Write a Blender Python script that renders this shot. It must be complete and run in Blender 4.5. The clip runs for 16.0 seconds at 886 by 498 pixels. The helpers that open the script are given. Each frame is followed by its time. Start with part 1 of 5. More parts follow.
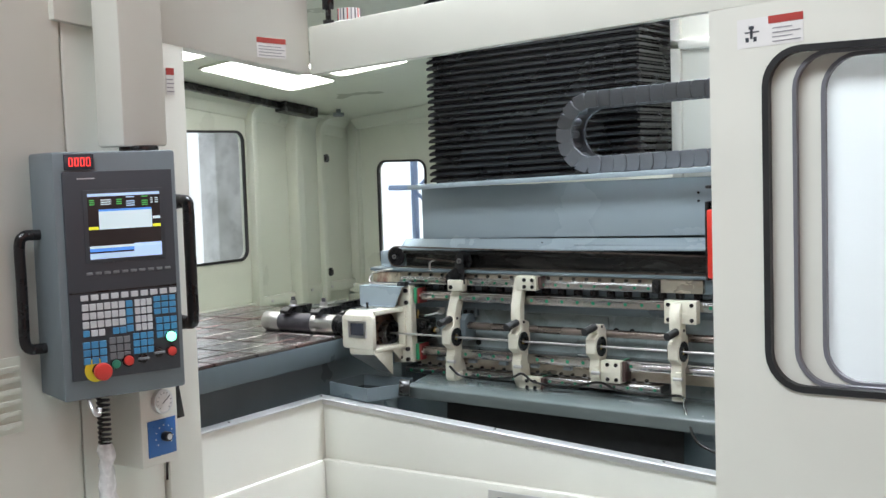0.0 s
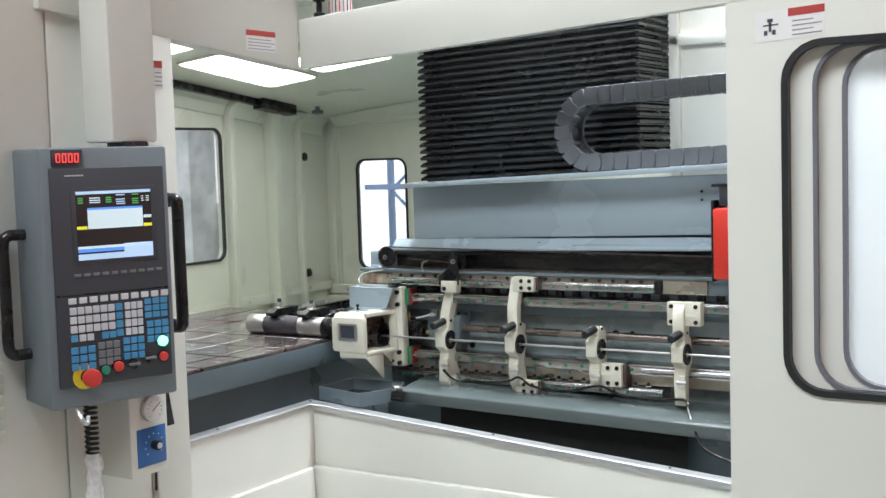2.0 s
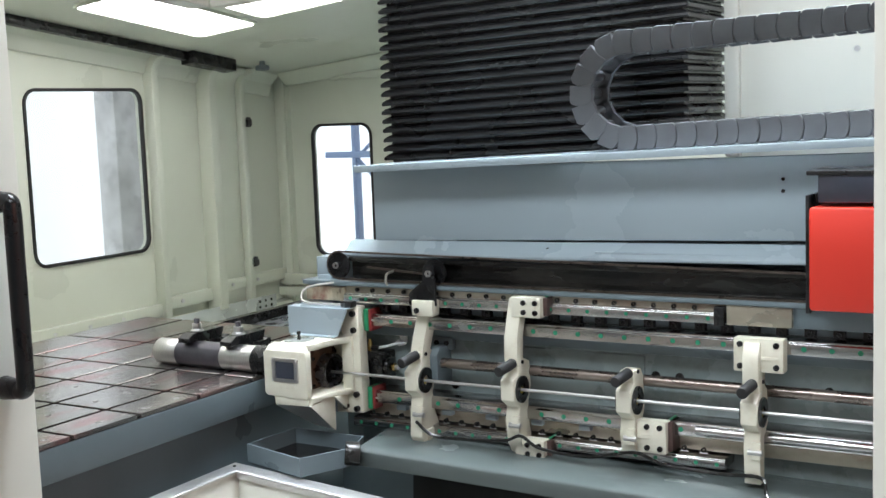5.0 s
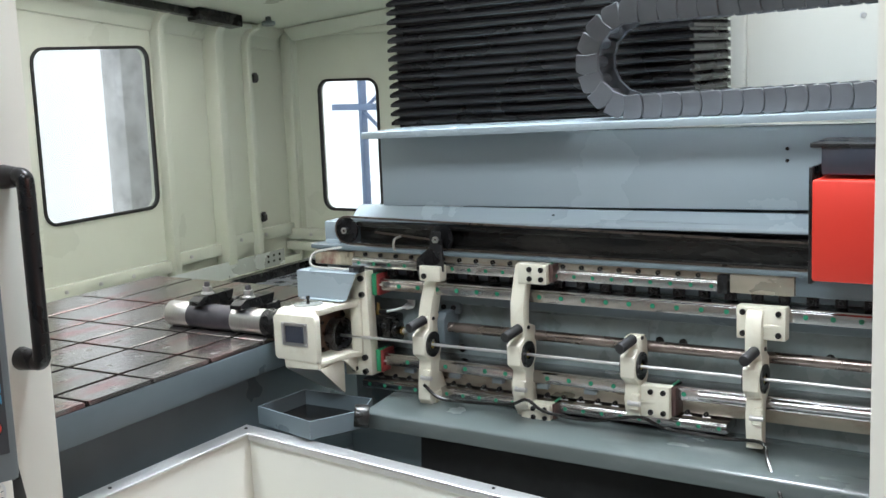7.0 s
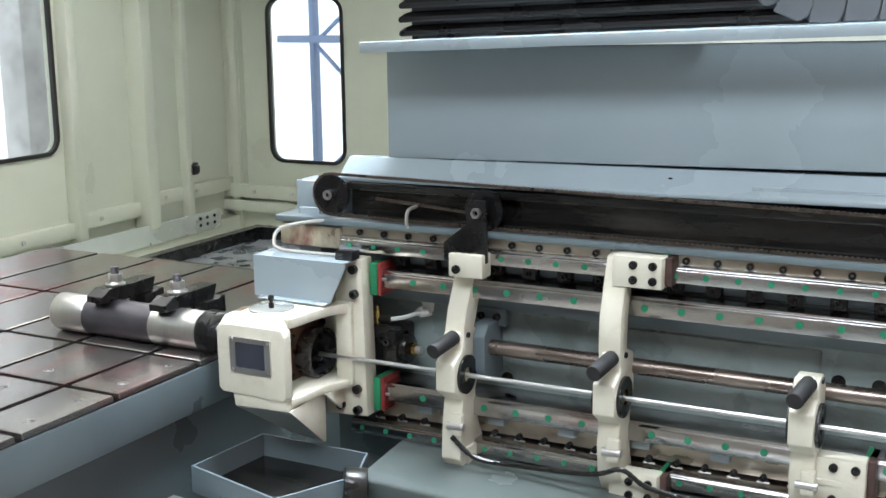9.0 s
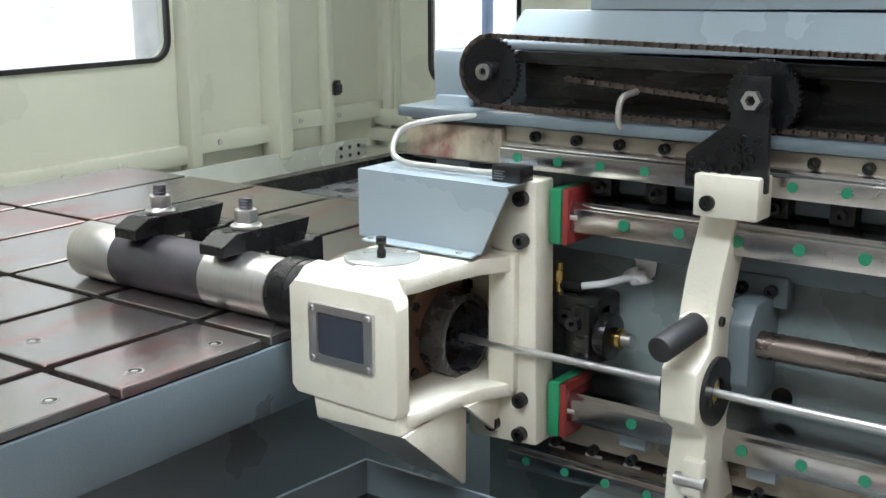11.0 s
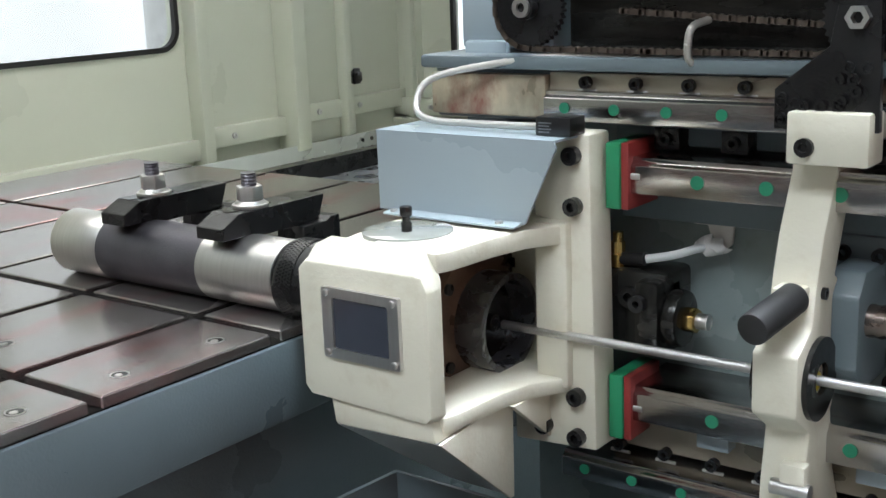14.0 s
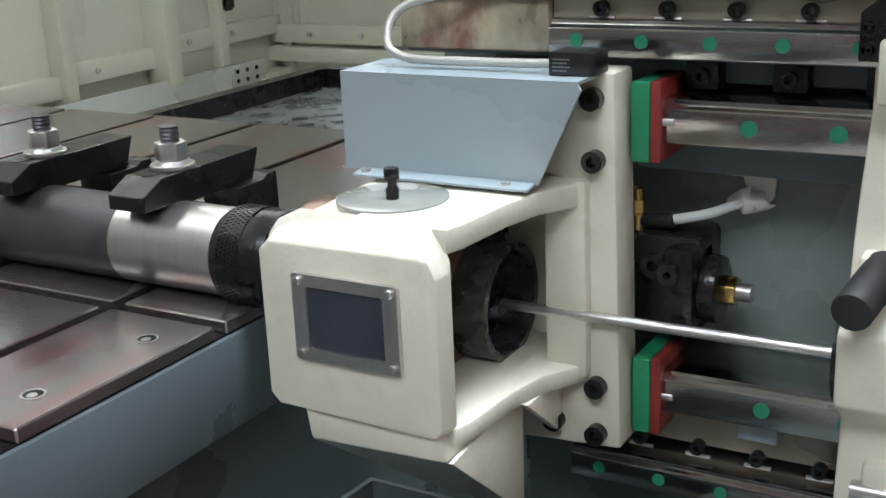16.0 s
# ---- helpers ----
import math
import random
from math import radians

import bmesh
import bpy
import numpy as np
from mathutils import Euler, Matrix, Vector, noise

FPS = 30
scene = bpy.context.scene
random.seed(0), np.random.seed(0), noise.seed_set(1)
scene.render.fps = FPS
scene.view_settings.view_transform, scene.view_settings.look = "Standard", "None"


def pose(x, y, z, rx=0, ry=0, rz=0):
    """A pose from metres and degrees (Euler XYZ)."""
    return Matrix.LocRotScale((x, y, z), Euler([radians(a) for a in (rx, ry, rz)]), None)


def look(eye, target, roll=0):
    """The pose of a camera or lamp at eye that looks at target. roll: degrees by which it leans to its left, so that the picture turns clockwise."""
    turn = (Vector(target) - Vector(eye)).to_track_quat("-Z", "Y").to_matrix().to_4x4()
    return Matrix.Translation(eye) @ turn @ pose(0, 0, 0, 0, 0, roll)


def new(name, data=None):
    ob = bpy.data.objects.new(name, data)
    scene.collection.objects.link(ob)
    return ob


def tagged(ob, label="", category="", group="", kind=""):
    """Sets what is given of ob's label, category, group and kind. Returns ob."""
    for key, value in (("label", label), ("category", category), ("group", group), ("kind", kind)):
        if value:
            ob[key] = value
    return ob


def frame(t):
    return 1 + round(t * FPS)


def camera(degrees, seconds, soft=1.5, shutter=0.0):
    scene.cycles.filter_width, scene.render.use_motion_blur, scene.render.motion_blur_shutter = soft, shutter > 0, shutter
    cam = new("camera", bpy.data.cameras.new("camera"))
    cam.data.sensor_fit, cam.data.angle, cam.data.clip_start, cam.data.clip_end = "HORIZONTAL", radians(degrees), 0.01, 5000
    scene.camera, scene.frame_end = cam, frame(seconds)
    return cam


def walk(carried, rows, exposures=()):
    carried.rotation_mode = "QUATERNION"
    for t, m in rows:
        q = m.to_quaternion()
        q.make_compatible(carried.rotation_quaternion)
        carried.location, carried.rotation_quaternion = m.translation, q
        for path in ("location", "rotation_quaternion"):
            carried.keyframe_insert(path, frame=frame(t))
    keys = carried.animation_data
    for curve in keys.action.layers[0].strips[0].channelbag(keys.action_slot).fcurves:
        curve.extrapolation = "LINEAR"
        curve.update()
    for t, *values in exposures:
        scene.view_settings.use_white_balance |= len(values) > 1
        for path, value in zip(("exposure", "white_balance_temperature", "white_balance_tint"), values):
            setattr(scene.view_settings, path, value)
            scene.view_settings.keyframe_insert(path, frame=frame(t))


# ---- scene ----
# Everything is laid out from the drill axis: x along the axis, y to the back, heights from the axis, which is AXIS above the floor.
AXIS = 1.0


def shot(x, y, z, yaw, pitch, roll):
    return pose(x, y, z + AXIS, 90 + pitch, 0, yaw) @ pose(0, 0, 0, 0, 0, roll)


cam = camera(40.94, 16.0, soft=1.5, shutter=0.0)
walk(cam, [
    (0, shot(2.1662, -3.2954, 0.5882, 33.772, -4.223, -1.876)),
    (0.5, shot(2.1541, -3.2926, 0.5868, 33.730, -4.211, -1.612)),
    (1, shot(2.1088, -3.2922, 0.5877, 33.464, -4.228, -1.814)),
    (1.5, shot(2.0567, -3.2918, 0.5839, 32.682, -4.181, -2.502)),
    (2, shot(2.0175, -3.2601, 0.5836, 31.901, -4.274, -1.777)),
    (2.5, shot(1.9373, -3.0800, 0.5680, 32.077, -4.377, -2.053)),
    (3, shot(1.7971, -2.7528, 0.5829, 33.941, -4.016, -0.054)),
    (3.5, shot(1.6488, -2.5199, 0.5784, 35.000, -3.661, -0.187)),
    (4, shot(1.5273, -2.4523, 0.6159, 31.588, -4.234, -2.604)),
    (4.5, shot(1.4629, -2.3956, 0.6250, 29.556, -5.670, -1.853)),
    (5, shot(1.4700, -2.3510, 0.6265, 30.814, -6.461, -2.150)),
    (7.5, shot(1.4828, -2.3736, 0.6927, 31.458, -9.458, -2.092)),
    (8, shot(1.4803, -2.3499, 0.6768, 32.092, -9.352, -1.858)),
    (8.5, look((1.159, -2.025, 1.643), (0.174, -0.321, 1.285), -1.5)),
    (9, look((0.799, -1.586, 1.563), (-0.112, 0.149, 1.163), -0.7)),
    (9.5, look((0.607, -1.362, 1.525), (-0.328, 0.338, 1.039), -0.5)),
    (12, look((0.369, -0.822, 1.304), (-0.883, 0.671, 0.855), -0.7)),
    (12.5, look((0.36, -0.826, 1.305), (-0.906, 0.652, 0.846), -0.8)),
    (13, look((0.34, -0.826, 1.306), (-0.93, 0.651, 0.851), -1.2)),
    (13.5, look((0.32, -0.823, 1.302), (-0.911, 0.687, 0.85), -1.5)),
    (14, look((0.282, -0.799, 1.299), (-0.9, 0.746, 0.835), -2.2)),
    (14.5, look((0.202, -0.754, 1.302), (-1.045, 0.738, 0.836), -4.0)),
    (15, look((0.14, -0.727, 1.294), (-1.033, 0.787, 0.717), -3.2)),
    (15.5, look((0.091, -0.718, 1.293), (-0.972, 0.871, 0.706), -4.1)),
    (16, look((0.096, -0.703, 1.289), (-0.867, 0.946, 0.693), -2.5)),
], exposures=[(0, -0.08), (3.5, -0.02), (8, 0.0), (9.5, 0.2), (12.5, 0.0), (14.5, -0.14), (16, -0.33)])

# ---------------------------------------------------------------- light
world = bpy.data.worlds.new("hall_daylight")
scene.world = world
world.use_nodes = True
wn = world.node_tree.nodes
sky = wn.new("ShaderNodeTexSky")
sky.sky_type, sky.sun_disc = "NISHITA", False
sky.sun_elevation, sky.sun_rotation = radians(40), radians(150)
world.node_tree.links.new(sky.outputs[0], wn["Background"].inputs[0])
wn["Background"].inputs[1].default_value = 0.05


def area(name, eye, target, size, size_y, power, colour, spread=180):
    data = bpy.data.lights.new(name, "AREA")
    data.shape, data.size, data.size_y, data.energy, data.color = "RECTANGLE", size, size_y, power, colour
    data.spread = radians(spread)
    ob = new(name, data)
    ob.matrix_world = look(eye, target)
    return ob


# added area lamps: two cool ones below the roof openings, one pinkish at the side
area("roof_fill", (0.3, -4.0, 5.4), (0.4, -0.3, 1.4), 5.0, 1.3, 235, (0.87, 0.94, 1.0), 150)
area("roof_fill", (0.4, 0.25, 5.4), (0.4, 0.25, 0), 1.9, 1.1, 95, (0.84, 0.92, 1.0), 62)
area("warm_side_fill", (5.35, -1.6, 2.5), (0, -1.2, 1.4), 4.0, 1.6, 31, (1.0, 0.50, 0.42))

# ---------------------------------------------------------------- materials


def material(name, colour, rough=0.5, metal=0.0, vary=0.06, scale=8.0, grain=0.0, grain_scale=400.0, stain=None, stain_amount=0.0,
             stain_scale=6.0, stretch=(1, 1, 1), emit=0.0, coat=0.0, rough_vary=0.12, per_piece=0.0, stain_from=0.52):
    m = bpy.data.materials.new(name)
    m.use_nodes = True
    nodes, links = m.node_tree.nodes, m.node_tree.links
    b = nodes["Principled BSDF"]
    b.inputs["Roughness"].default_value, b.inputs["Metallic"].default_value = rough, metal
    b.inputs["Coat Weight"].default_value = coat
    place = nodes.new("ShaderNodeNewGeometry")
    mapping = nodes.new("ShaderNodeMapping")
    mapping.inputs["Scale"].default_value = stretch
    links.new(place.outputs["Position"], mapping.inputs["Vector"])
    large = nodes.new("ShaderNodeTexNoise")
    large.inputs["Scale"].default_value, large.inputs["Detail"].default_value = scale, 6
    links.new(mapping.outputs[0], large.inputs["Vector"])
    ramp = nodes.new("ShaderNodeMapRange")
    ramp.inputs[1].default_value, ramp.inputs[2].default_value = 0.3, 0.7
    ramp.inputs[3].default_value, ramp.inputs[4].default_value = 1 - vary, 1 + vary
    links.new(large.outputs[0], ramp.inputs[0])
    tint = nodes.new("ShaderNodeMix")
    tint.data_type, tint.blend_type = "RGBA", "MULTIPLY"
    tint.inputs[0].default_value = 1.0
    tint.inputs[6].default_value = (*colour, 1)
    links.new(ramp.outputs[0], tint.inputs[7])
    out = tint.outputs[2]
    if per_piece:
        info = nodes.new("ShaderNodeObjectInfo")
        pr = nodes.new("ShaderNodeMapRange")
        pr.inputs[3].default_value, pr.inputs[4].default_value = 1 - per_piece, 1 + per_piece
        links.new(info.outputs["Random"], pr.inputs[0])
        t2 = nodes.new("ShaderNodeMix")
        t2.data_type, t2.blend_type = "RGBA", "MULTIPLY"
        t2.inputs[0].default_value = 1.0
        links.new(out, t2.inputs[6])
        links.new(pr.outputs[0], t2.inputs[7])
        out = t2.outputs[2]
    if stain:
        sn = nodes.new("ShaderNodeTexNoise")
        sn.inputs["Scale"].default_value, sn.inputs["Detail"].default_value, sn.inputs["Roughness"].default_value = stain_scale, 8, 0.65
        links.new(mapping.outputs[0], sn.inputs["Vector"])
        sr = nodes.new("ShaderNodeMapRange")
        sr.inputs[1].default_value, sr.inputs[2].default_value = stain_from, stain_from + 0.2
        sr.inputs[3].default_value, sr.inputs[4].default_value = 0.0, stain_amount
        links.new(sn.outputs[0], sr.inputs[0])
        sm = nodes.new("ShaderNodeMix")
        sm.data_type = "RGBA"
        links.new(sr.outputs[0], sm.inputs[0])
        links.new(out, sm.inputs[6])
        sm.inputs[7].default_value = (*stain, 1)
        out = sm.outputs[2]
    links.new(out, b.inputs["Base Color"])
    rr = nodes.new("ShaderNodeMapRange")
    rr.inputs[1].default_value, rr.inputs[2].default_value = 0.3, 0.7
    rr.inputs[3].default_value, rr.inputs[4].default_value = max(0.03, rough - rough_vary), min(1, rough + rough_vary)
    links.new(large.outputs[0], rr.inputs[0])
    links.new(rr.outputs[0], b.inputs["Roughness"])
    if grain:
        fine = nodes.new("ShaderNodeTexNoise")
        fine.inputs["Scale"].default_value, fine.inputs["Detail"].default_value = grain_scale, 3
        links.new(mapping.outputs[0], fine.inputs["Vector"])
        bump = nodes.new("ShaderNodeBump")
        bump.inputs["Strength"].default_value, bump.inputs["Distance"].default_value = grain, 0.001
        links.new(fine.outputs[0], bump.inputs["Height"])
        links.new(bump.outputs[0], b.inputs["Normal"])
    if emit:
        b.inputs["Emission Color"].default_value = (*colour, 1)
        b.inputs["Emission Strength"].default_value = emit
    return m


CREAM = material("cream_powder_coat", (0.74, 0.73, 0.66), 0.42, vary=0.03, scale=3, grain=0.12, grain_scale=900)
INNER = material("pale_green_cream_paint", (0.70, 0.73, 0.64), 0.38, vary=0.04, scale=2.5, grain=0.1, grain_scale=700, stain=(0.5, 0.48, 0.36), stain_amount=0.12, stain_scale=3)
CAST_CREAM = material("cream_casting_paint", (0.70, 0.675, 0.565), 0.45, vary=0.05, scale=14, grain=0.3, grain_scale=260, stain=(0.42, 0.33, 0.2), stain_amount=0.3, stain_scale=22)
GREY = material("blue_grey_machine_paint", (0.135, 0.172, 0.192), 0.36, vary=0.08, scale=6, grain=0.25, grain_scale=350, stain=(0.10, 0.13, 0.14), stain_amount=0.12, stain_scale=9)
SHEET_GREY = material("blue_grey_sheet_paint", (0.33, 0.395, 0.435), 0.27, coat=0.15, vary=0.02, scale=3, grain=0.05, grain_scale=500, rough_vary=0.05)
BED_GREY = material("oily_grey_green_paint", (0.22, 0.265, 0.265), 0.3, vary=0.12, scale=9, grain=0.3, grain_scale=260, stain=(0.10, 0.11, 0.10), stain_amount=0.5, stain_scale=13, coat=0.2)
PENDANT_GREY = material("pendant_grey_paint", (0.17, 0.20, 0.22), 0.4, vary=0.04, scale=6, grain=0.35, grain_scale=1200)
BEZEL = material("dark_grey_bezel", (0.045, 0.05, 0.06), 0.45, vary=0.05, grain=0.2, grain_scale=1500)
BALL = material("oily_screw_steel", (0.27, 0.225, 0.20), 0.28, metal=0.9, vary=0.25, scale=25, stretch=(0.4, 1, 1))
DARK_SEAL = material("dark_oily_seal", (0.07, 0.04, 0.035), 0.4, vary=0.3, scale=60)
BLACK = material("black_plastic", (0.012, 0.012, 0.013), 0.3, vary=0.1, scale=20)
RUBBER = material("black_rubber", (0.014, 0.014, 0.015), 0.6, vary=0.1, scale=30)
BLACK_STEEL = material("blackened_steel", (0.012, 0.012, 0.013), 0.27, metal=0.15, vary=0.25, scale=25, grain=0.3, grain_scale=300)
OILY_BLACK = material("oily_black_steel", (0.016, 0.016, 0.015), 0.22, metal=0.3, vary=0.5, scale=18, grain=0.5, grain_scale=120, stain=(0.10, 0.09, 0.08), stain_amount=0.4, stain_scale=20, stretch=(0.25, 1, 1))
APRON = material("oily_blue_grey_apron", (0.10, 0.12, 0.118), 0.24, coat=0.2, vary=0.08, scale=5, grain=0.15, grain_scale=400, stain=(0.15, 0.17, 0.17), stain_amount=0.5, stain_scale=8, stretch=(0.4, 1, 1))
BELLOWS = material("black_bellows_cloth", (0.014, 0.0145, 0.016), 0.27, vary=0.08, scale=6, grain=0.15, grain_scale=500, rough_vary=0.05)
STEEL = material("ground_steel", (0.50, 0.485, 0.48), 0.20, metal=1.0, vary=0.18, scale=18, grain=0.1, grain_scale=500, stretch=(0.3, 1, 1), stain=(0.22, 0.07, 0.055), stain_amount=0.75, stain_scale=26, stain_from=0.53, rough_vary=0.08)
BRIGHT = material("turned_bright_steel", (0.62, 0.61, 0.60), 0.36, metal=1.0, vary=0.05, scale=350, grain=0.12, grain_scale=900, stretch=(1, 0.02, 0.02), rough_vary=0.04)
CHAIN = material("oily_chain_steel", (0.15, 0.12, 0.10), 0.35, metal=0.7, vary=0.3, scale=60)
SCALE_STEEL = material("dark_mill_scale_steel", (0.11, 0.105, 0.12), 0.42, metal=0.7, vary=0.2, scale=30, grain=0.25, grain_scale=300)
TABLE_TOP = material("scraped_table_iron", (0.34, 0.32, 0.31), 0.22, metal=0.85, vary=0.08, scale=5, grain=0.08, grain_scale=500, stain=(0.38, 0.05, 0.06), stain_amount=0.75, stain_scale=11, stretch=(1, 0.3, 1), per_piece=0.1, rough_vary=0.06, stain_from=0.505)
RUST = material("oily_brown_steel", (0.13, 0.08, 0.055), 0.32, metal=0.5, vary=0.35, scale=30, grain=0.3, grain_scale=200, stain=(0.05, 0.035, 0.03), stain_amount=0.7, stain_scale=25)
RING_STEEL = material("worn_dark_ring_steel", (0.16, 0.165, 0.18), 0.28, metal=0.8, vary=0.1, scale=60, grain=0.25, grain_scale=300)
COPPER_STEEL = material("copper_brown_steel", (0.30, 0.20, 0.16), 0.34, metal=0.85, vary=0.15, scale=30, grain=0.1)
WAY = material("stained_way_iron", (0.46, 0.42, 0.34), 0.35, metal=0.6, vary=0.2, scale=16, grain=0.2, stain=(0.26, 0.14, 0.09), stain_amount=0.8, stain_scale=14, stretch=(0.5, 1, 1))
WAY_END = material("rust_stained_way_end", (0.46, 0.40, 0.29), 0.36, metal=0.3, vary=0.4, scale=45, grain=0.3, stain=(0.24, 0.05, 0.04), stain_amount=0.9, stain_scale=22, stain_from=0.50, stretch=(1, 1, 0.6))
ALU = material("brushed_stainless", (0.68, 0.68, 0.68), 0.36, metal=0.85, vary=0.06, scale=5, grain=0.15, grain_scale=800, stretch=(0.1, 1, 1))
GALV = material("folded_bright_sheet", (0.72, 0.76, 0.77), 0.32, metal=0.45, vary=0.08, scale=6, grain=0.1)
GREEN = material("green_plastic_plug", (0.02, 0.22, 0.12), 0.4)
END_GREEN = material("green_end_cap", (0.02, 0.24, 0.11), 0.35)
END_RED = material("red_wiper_seal", (0.24, 0.03, 0.028), 0.45, vary=0.2, scale=40)
RED = material("red_sheet_paint", (0.62, 0.035, 0.02), 0.38, vary=0.05, scale=6)
RED_BUTTON = material("red_button", (0.62, 0.05, 0.04), 0.35)
YELLOW = material("yellow_ring", (0.68, 0.52, 0.03), 0.4)
GREEN_BUTTON = material("green_button", (0.03, 0.22, 0.14), 0.35)
LIT_GREEN = material("lit_green_lamp", (0.25, 1.0, 0.62), 0.3, emit=2.2)
LIT_RED = material("lit_red_digits", (1.0, 0.05, 0.05), 0.4, emit=1.3)
LABEL = material("white_label", (0.78, 0.76, 0.74), 0.4, vary=0.02)
LABEL_RED = material("label_red", (0.42, 0.05, 0.04), 0.4)
LABEL_INK = material("label_ink", (0.3, 0.29, 0.3), 0.5)
BLUE_PLATE = material("blue_dial_plate", (0.03, 0.13, 0.38), 0.35)
KEY_WHITE = material("white_keycap", (0.55, 0.56, 0.58), 0.4, vary=0.03)
KEY_BLUE = material("blue_keycap", (0.06, 0.26, 0.48), 0.4, vary=0.03)
KEY_GREY = material("grey_keycap", (0.16, 0.17, 0.18), 0.4, vary=0.03)
CHAIN_GREY = material("grey_cable_carrier", (0.13, 0.14, 0.155), 0.5, vary=0.08, scale=30, grain=0.2, grain_scale=600)
HALL_WALL = material("hall_wall_paint", (0.7, 0.69, 0.67), 0.8, vary=0.05, scale=1)
# brick red so that the unseen east wall throws back pinkish light
RED_BOUNCE_WALL = material("brick_red_bounce_paint", (0.5, 0.24, 0.19), 0.8, vary=0.1, scale=1)
CONCRETE = material("hall_floor_paint", (0.34, 0.37, 0.35), 0.45, vary=0.1, scale=2, grain=0.2, grain_scale=80)
BRASS = material("brass", (0.55, 0.38, 0.14), 0.3, metal=1.0)
CONDUIT = material("braided_conduit", (0.50, 0.49, 0.46), 0.35, metal=0.65, vary=0.1, grain=0.6, grain_scale=700)
DIFFUSER = material("white_light_panel", (1.0, 1.0, 0.98), 0.5, emit=8.5)
# the emission stands in for daylight in the hall beyond the windows
OUTSIDE = material("glowing_backdrop", (0.95, 0.97, 1.0), 0.9, emit=0.62, vary=0.10, scale=1.2)
HALL_GREY = material("hazy_pale_grey_paint", (0.62, 0.62, 0.63), 0.6, vary=0.35, scale=4, stain=(0.25, 0.25, 0.27), stain_amount=0.7, stain_scale=7)
RACK_BLUE = material("blue_rack_paint", (0.26, 0.36, 0.58), 0.5)
LENS_DARK = material("dark_window", (0.035, 0.04, 0.055), 0.12, vary=0.2, scale=12, coat=0.5)
CLOTH_WHITE = material("white_plastic_wrap", (0.8, 0.8, 0.8), 0.25, vary=0.1, scale=60, grain=0.4, grain_scale=150)
PLATE_GLASS = material("dusty_glass_lid", (0.27, 0.28, 0.26), 0.13, vary=0.12, scale=30, coat=0.4)
CHEQUER = material("chequer_plate_steel", (0.45, 0.48, 0.52), 0.28, metal=0.9, vary=0.15, scale=20, grain=0.15)
GASKET = material("black_window_gasket", (0.015, 0.015, 0.016), 0.5)
GREY_TRIM = material("grey_window_gasket", (0.16, 0.16, 0.18), 0.45)
SCREEN_BLUE = material("screen_pale_blue", (0.5, 0.68, 0.92), 0.2, emit=0.42)
SCREEN_GREY = material("screen_white", (0.66, 0.8, 0.86), 0.2, emit=0.42)
SCREEN_DARK = material("screen_dark", (0.04, 0.035, 0.035), 0.15)
SCREEN_YELLOW = material("screen_yellow", (0.8, 0.8, 0.05), 0.2, emit=0.6)
SCREEN_GREEN = material("screen_green", (0.1, 0.5, 0.12), 0.2, emit=0.4)
SCREEN_BAR = material("screen_blue_bar", (0.1, 0.3, 0.8), 0.2, emit=0.6)


def glass_material():
    m = bpy.data.materials.new("clear_polycarbonate")
    m.use_nodes = True
    b = m.node_tree.nodes["Principled BSDF"]
    b.inputs["Base Color"].default_value = (0.93, 0.96, 0.96, 1)
    b.inputs["Roughness"].default_value = 0.03
    b.inputs["IOR"].default_value = 1.45
    b.inputs["Transmission Weight"].default_value = 1.0
    return m


GLASS = glass_material()
# whitish haze stands in for the hall's reflection on the door pane
HAZY = glass_material()
HAZY.name = "hazy_clear_plastic"
HAZY.node_tree.nodes["Principled BSDF"].inputs["Roughness"].default_value = 0.42
HAZY.node_tree.nodes["Principled BSDF"].inputs["Transmission Weight"].default_value = 0.45

# ---------------------------------------------------------------- mesh helpers


def box(bm, x0, x1, y0, y1, z0, z1):
    return bmesh.ops.create_cube(bm, size=1, matrix=Matrix.Translation(((x0 + x1) / 2, (y0 + y1) / 2, (z0 + z1) / 2)) @ Matrix.Diagonal((x1 - x0, y1 - y0, z1 - z0, 1)))["verts"]


def bevel(bm, width, segments=2, angle=30):
    edges = [e for e in bm.edges if len(e.link_faces) == 2 and e.calc_face_angle(0) > radians(angle)]
    bmesh.ops.bevel(bm, geom=edges, offset=width, segments=segments, affect="EDGES", profile=0.5, clamp_overlap=True)
    return bm


def block(x0, x1, y0, y1, z0, z1, b=0.002, segments=2):
    bm = bmesh.new()
    box(bm, x0, x1, y0, y1, z0, z1)
    if b:
        bevel(bm, b, segments)
    return bm


def rod(bm, p0, p1, r, seg=20, r2=None, ends=True):
    p0, p1 = Vector(p0), Vector(p1)
    d = p1 - p0
    m = Matrix.Translation((p0 + p1) / 2) @ d.to_track_quat("Z", "Y").to_matrix().to_4x4()
    bmesh.ops.create_cone(bm, cap_ends=ends, segments=seg, radius1=r, radius2=r if r2 is None else r2, depth=d.length, matrix=m)
    return bm


def bar(p0, p1, r, seg=20, r2=None, b=0.0):
    bm = rod(bmesh.new(), p0, p1, r, seg, r2)
    if b:
        bevel(bm, b, 2, 50)
    return bm


